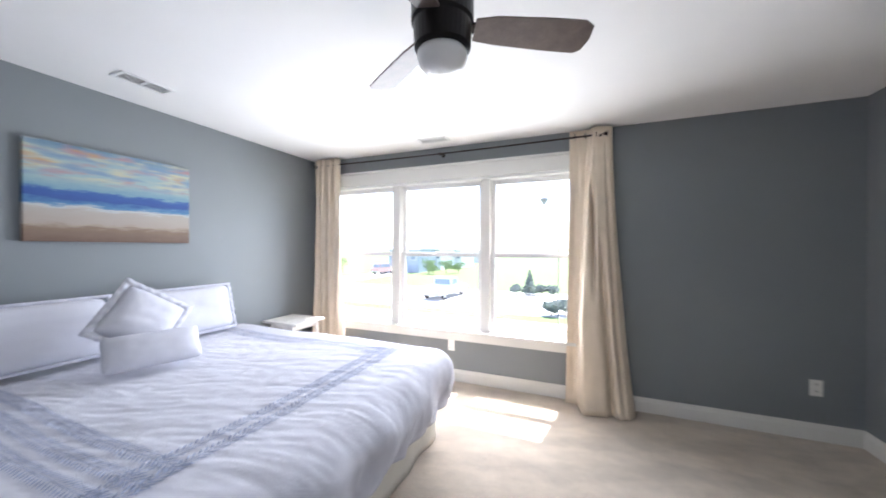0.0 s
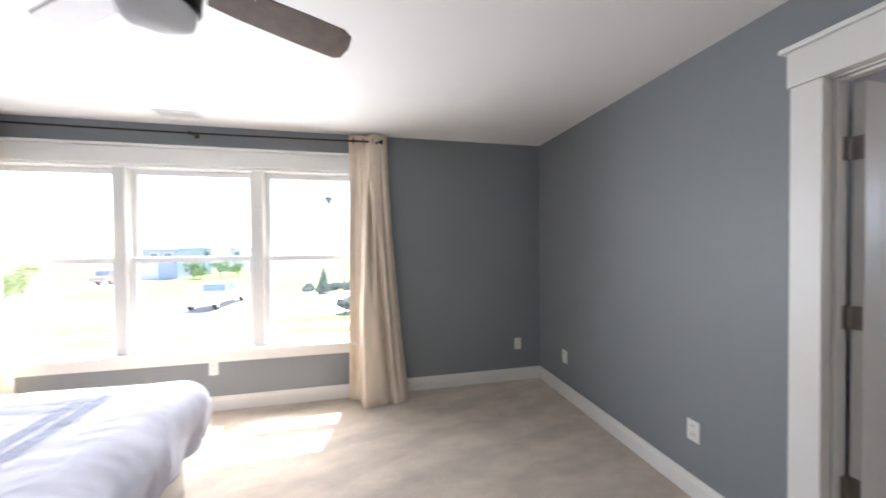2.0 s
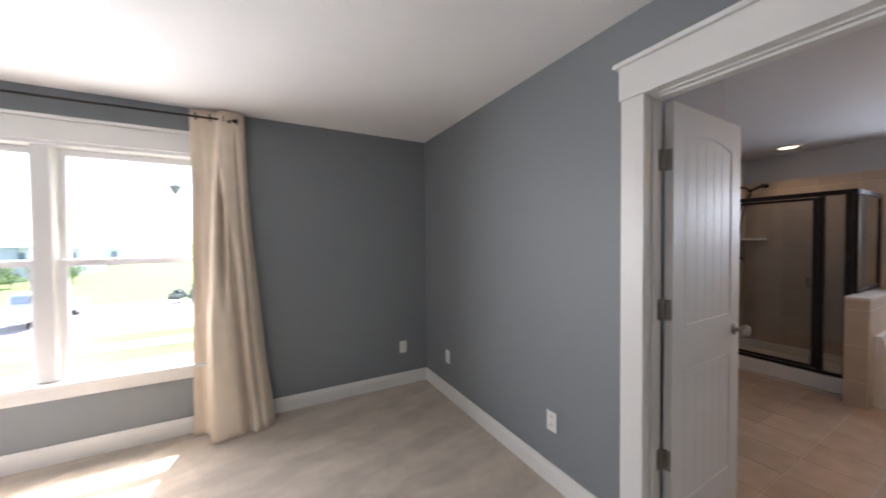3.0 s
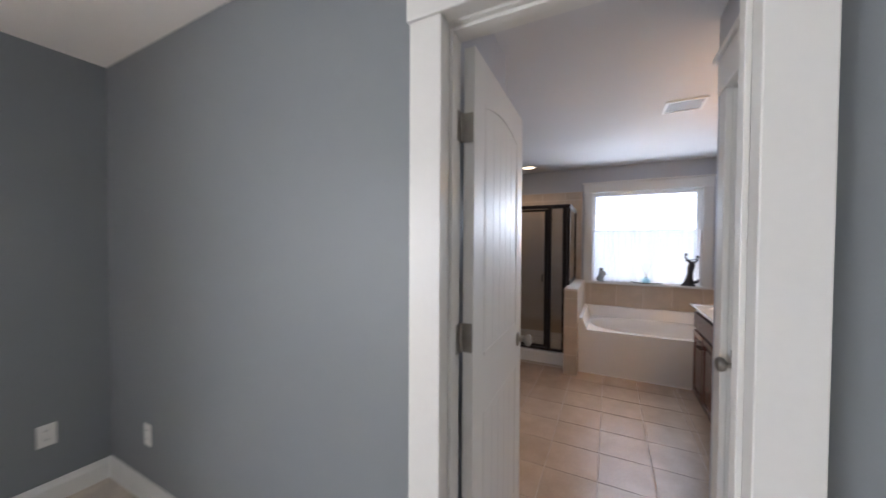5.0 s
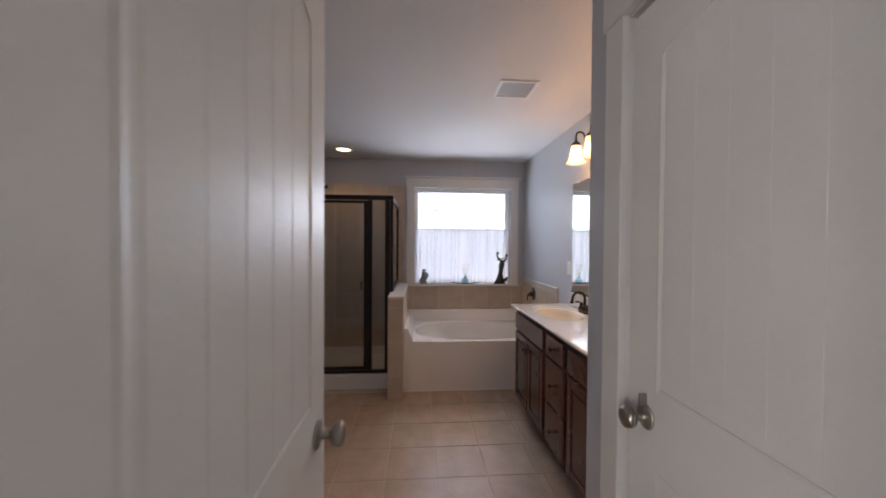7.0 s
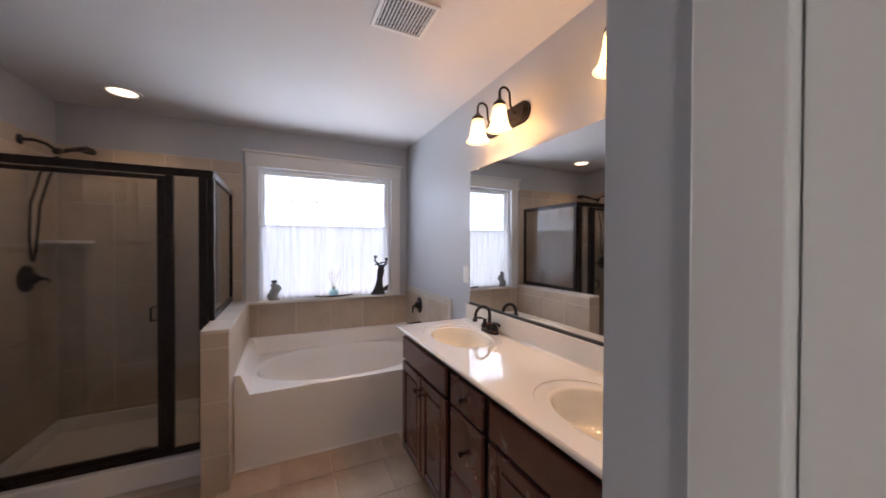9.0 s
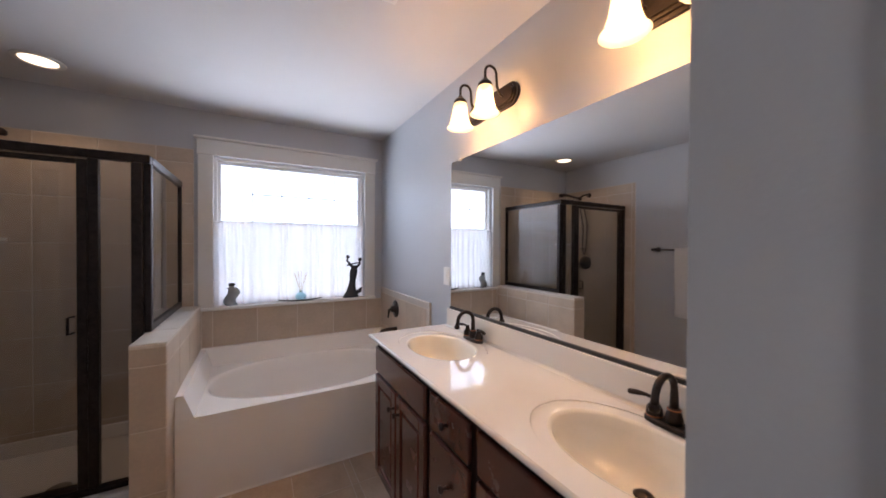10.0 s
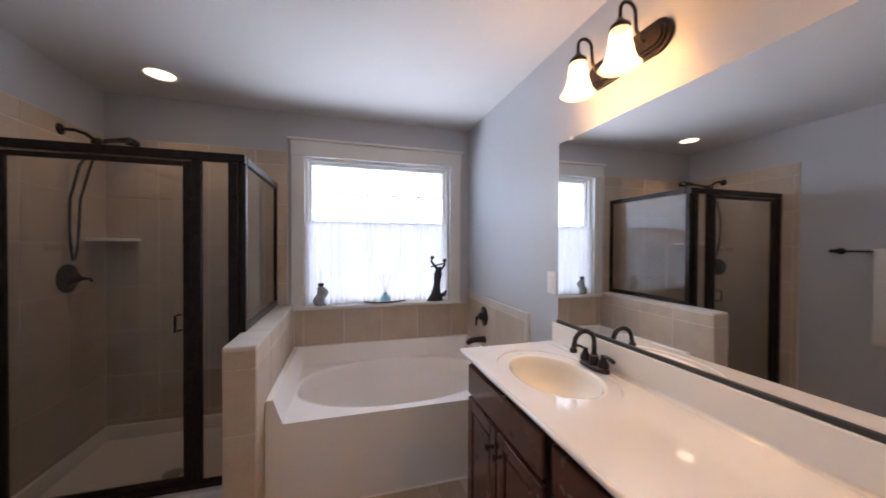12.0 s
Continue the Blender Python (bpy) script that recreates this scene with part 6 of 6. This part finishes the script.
def vehicle(name, label, x, y, rz, paint, pickup):
    top = thing(name, label, "car", x, y, GZ + 0.02, rz)
    L, W = (5.4, 1.9) if pickup else (4.4, 1.75)
    side = [(-L / 2, 0.45), (-L / 2, 0.95), (-L / 2 + 0.1, 1.05), (L / 2 - 1.5, 1.05), (L / 2 - 0.1, 0.95), (L / 2, 0.7), (L / 2, 0.4)]
    body = prism(bmesh.new(), side, -W / 2, W / 2)
    part("body", body, paint, top)
    c0, c1 = (-0.5, 1.3) if pickup else (-1.7, 1.1)
    cabb = prism(bmesh.new(), [(c0, 1.04), (c0 + 0.15, 1.72), (c1 - 0.75, 1.72), (c1, 1.04)], -W / 2 + 0.08, W / 2 - 0.08)
    cb = part("cab", cabb, paint, top)
    for s in (-1, 1):
        part("side_window", prism(bmesh.new(), [(c0 + 0.12, 1.12), (c0 + 0.22, 1.62), (c1 - 0.78, 1.62), (c1 - 0.25, 1.12)], s * (W / 2 - 0.079), s * (W / 2 - 0.06)), M_DARKGLASS, cb)
    part("rear_window", boxed(c0 + 0.0, c0 + 0.05, -W / 2 + 0.2, W / 2 - 0.2, 1.15, 1.6), M_DARKGLASS, cb)
    part("rear_bumper", boxed(-L / 2 - 0.1, -L / 2, -W / 2 + 0.05, W / 2 - 0.05, 0.42, 0.6, 0.02), M_CHROME, top)
    for s in (-1, 1):
        part("tail_light", boxed(-L / 2 - 0.02, -L / 2, s * (W / 2 - 0.12) - 0.08, s * (W / 2 - 0.12) + 0.08, 0.7, 0.92), M_RED, top)
        for wx in (-L / 2 + 0.95, L / 2 - 0.95):
            ty = part("tyre", lathe(bmesh.new(), ((0.0, -0.11), (0.30, -0.11), (0.36, -0.08), (0.36, 0.08), (0.30, 0.11), (0.0, 0.11)), wx, s * (W / 2 - 0.12), 0.36, 24, pose(0, 0, 0, 90)), M_RUBBER, top)
            part("rim", lathe(bmesh.new(), ((0.0, -0.115), (0.2, -0.115), (0.2, 0.115), (0.0, 0.115)), wx, s * (W / 2 - 0.12), 0.36, 18, pose(0, 0, 0, 90)), M_CHROME, ty)
    return top


vehicle("pickup_truck", "white pickup truck parked along the sunlit street", -10.4, 27.6, 84, M_TRUCK, True)
vehicle("car", "red car parked on the driveway by the garage", -29.5, 47.5, 80, M_RED, False)
fd = thing("bird_feeder", "small grey cone bird feeder on a tall garden hook outside", "bird feeder", 0.42, 4.53, GZ)
part("pole", tube(bmesh.new(), [(0, 0, 0), (0, 0, 4.9), (-0.02, 0, 5.06), (-0.09, 0, 5.13), (-0.16, 0, 5.10), (-0.18, 0, 5.05)], 0.006, 8), M_GREYMETAL, fd)
part("cone", lathe(bmesh.new(), ((0.0, 4.94), (0.012, 4.95), (0.055, 5.02), (0.05, 5.035), (0.0, 5.05)), -0.18, 0, 0, 16), M_GREYMETAL, fd)

# ---- tiles ----
TILE_MESHES = {}


def tile_mesh(w, h, t, material):
    key = (round(w, 4), round(h, 4), round(t, 4), material.name)
    if key not in TILE_MESHES:
        bm = box(bmesh.new(), -w / 2, w / 2, -h / 2, h / 2, 0, t)
        es = [e for e in bm.edges if all(v.co.z > t / 2 for v in e.verts)]
        bmesh.ops.bevel(bm, geom=es, offset=0.0018, segments=1, affect="EDGES")
        TILE_MESHES[key] = finish("tile", bm, material)
    return TILE_MESHES[key]


def cuts(a, b, start, size):
    """Stretches of a to b cut at start + k * size."""
    k = math.floor((a - start) / size + 1e-6)
    out, p = [], a
    while p < b - 1e-6:
        k += 1
        q = min(b, start + k * size)
        if q - p > 0.012:
            out.append((p, q))
        p = q
    return out


def tiling(parent, axes, us, vs, thick, material, gap=0.0045):
    """Lays tiles on a plane: axes maps (u, v, lift) to the world."""
    for u0, u1 in us:
        for v0, v1 in vs:
            me = tile_mesh(u1 - u0 - gap, v1 - v0 - gap, thick, material)
            ob = new("tile", me)
            o, eu, ev = axes
            en = Vector(eu).cross(Vector(ev))
            c = Vector(o) + Vector(eu) * ((u0 + u1) / 2) + Vector(ev) * ((v0 + v1) / 2)
            m = Matrix((Vector(eu), Vector(ev), en)).transposed().to_4x4()
            ob.parent = parent
            ob.matrix_parent_inverse = parent.matrix_basis.inverted()
            ob.matrix_basis = Matrix.Translation(c) @ m


def grout(parent, b):
    ob = part("grout", b, M_WALLGROUT, parent)
    ob.matrix_parent_inverse = parent.matrix_basis.inverted()


T = 0.306
tiling(floor_bath, ((0, 0, -0.0035), (1, 0, 0), (0, 1, 0)), cuts(XM, TX0, 4.092, T), cuts(0.0, YN, 0.347, T), 0.0055, M_FLOORTILE)
tiling(floor_bath, ((0, 0, -0.0035), (1, 0, 0), (0, 1, 0)), cuts(CX, TX0, 4.092, T), cuts(-0.15, 0.0, 0.347, T)[-1:], 0.0055, M_FLOORTILE)
grout(wall_be, boxed(XF - 0.0098, XF - 0.0005, BY1 + 0.124, YN - 0.005, 0.05, 2.13))
tiling(wall_be, ((XF - 0.0038, 0, 0), (0, -1, 0), (0, 0, 1)), cuts(-YN + 0.012, -(BY1 + 0.124), -YN + 0.012, T), cuts(0.056, 2.13, 0.186, T), 0.008, M_WALLTILE)
grout(wall_be, boxed(XF - 0.0098, XF - 0.0005, YS + 0.002, BY1 + 0.123, 0.58, BZ0 - 0.028))
tiling(wall_be, ((XF - 0.0038, 0, 0), (0, -1, 0), (0, 0, 1)), cuts(-0.90, -(YS + 0.010), -0.83, T), cuts(0.585, BZ0 - 0.029, 0.585, 0.4), 0.008, M_WALLTILE)
grout(wall_bn, boxed(5.562, XF - 0.005, YN - 0.0098, YN - 0.0005, 0.05, 2.13))
tiling(wall_bn, ((0, YN - 0.0038, 0), (1, 0, 0), (0, 0, 1)), cuts(5.56, XF - 0.013, XF - 0.013 - 4 * T, T), cuts(0.056, 2.13, 0.186, T), 0.008, M_WALLTILE)
grout(wall_bs, boxed(5.471, XF - 0.005, YS + 0.0005, YS + 0.0098, 0.46, 0.995))
tiling(wall_bs, ((0, YS + 0.0038, 0), (-1, 0, 0), (0, 0, 1)), cuts(-XF + 0.013, -5.520, -XF + 0.013, T), cuts(0.46, 0.945, 0.64, T), 0.008, M_WALLTILE)
tiling(wall_bs, ((0, YS + 0.0038, 0), (-1, 0, 0), (0, 0, 1)), cuts(-XF + 0.013, -5.469, -XF + 0.06, T), ((0.945, 0.998),), 0.010, M_CAPTILE)
tiling(wall_bs, ((0, YS + 0.0038, 0), (-1, 0, 0), (0, 0, 1)), ((-5.520, -5.469),), cuts(0.46, 0.945, 0.64, T), 0.010, M_CAPTILE)

knee = tagged(part("knee_wall", boxed(5.4185, XF - 0.001, 0.9075, 1.0425, 0, 0.927), M_WALLGROUT), "low tiled wall between tub and shower", "half wall", kind="structure")
tiling(knee, ((5.4245, 0, 0), (0, -1, 0), (0, 0, 1)), ((-1.045, -0.905),), cuts(0.0, 0.915, -0.09, T), 0.008, M_WALLTILE)
tiling(knee, ((0, 0.9135, 0), (1, 0, 0), (0, 0, 1)), cuts(5.424, XF - 0.013, 5.424, T), cuts(0.47, 0.915, 0.522, T), 0.008, M_WALLTILE)
tiling(knee, ((0, 0.9135, 0), (1, 0, 0), (0, 0, 1)), ((5.424, TX0),), cuts(0.0, 0.47, 0.522 - T, T), 0.008, M_WALLTILE)
tiling(knee, ((0, 1.0365, 0), (-1, 0, 0), (0, 0, 1)), cuts(-XF + 0.013, -5.424, -5.424, T), cuts(0.0, 0.915, -0.09, T), 0.008, M_WALLTILE)
tiling(knee, ((0, 0, 0.9215), (1, 0, 0), (0, 1, 0)), cuts(5.414, XF - 0.013, 5.424, T), ((0.903, 1.047),), 0.010, M_CAPTILE)
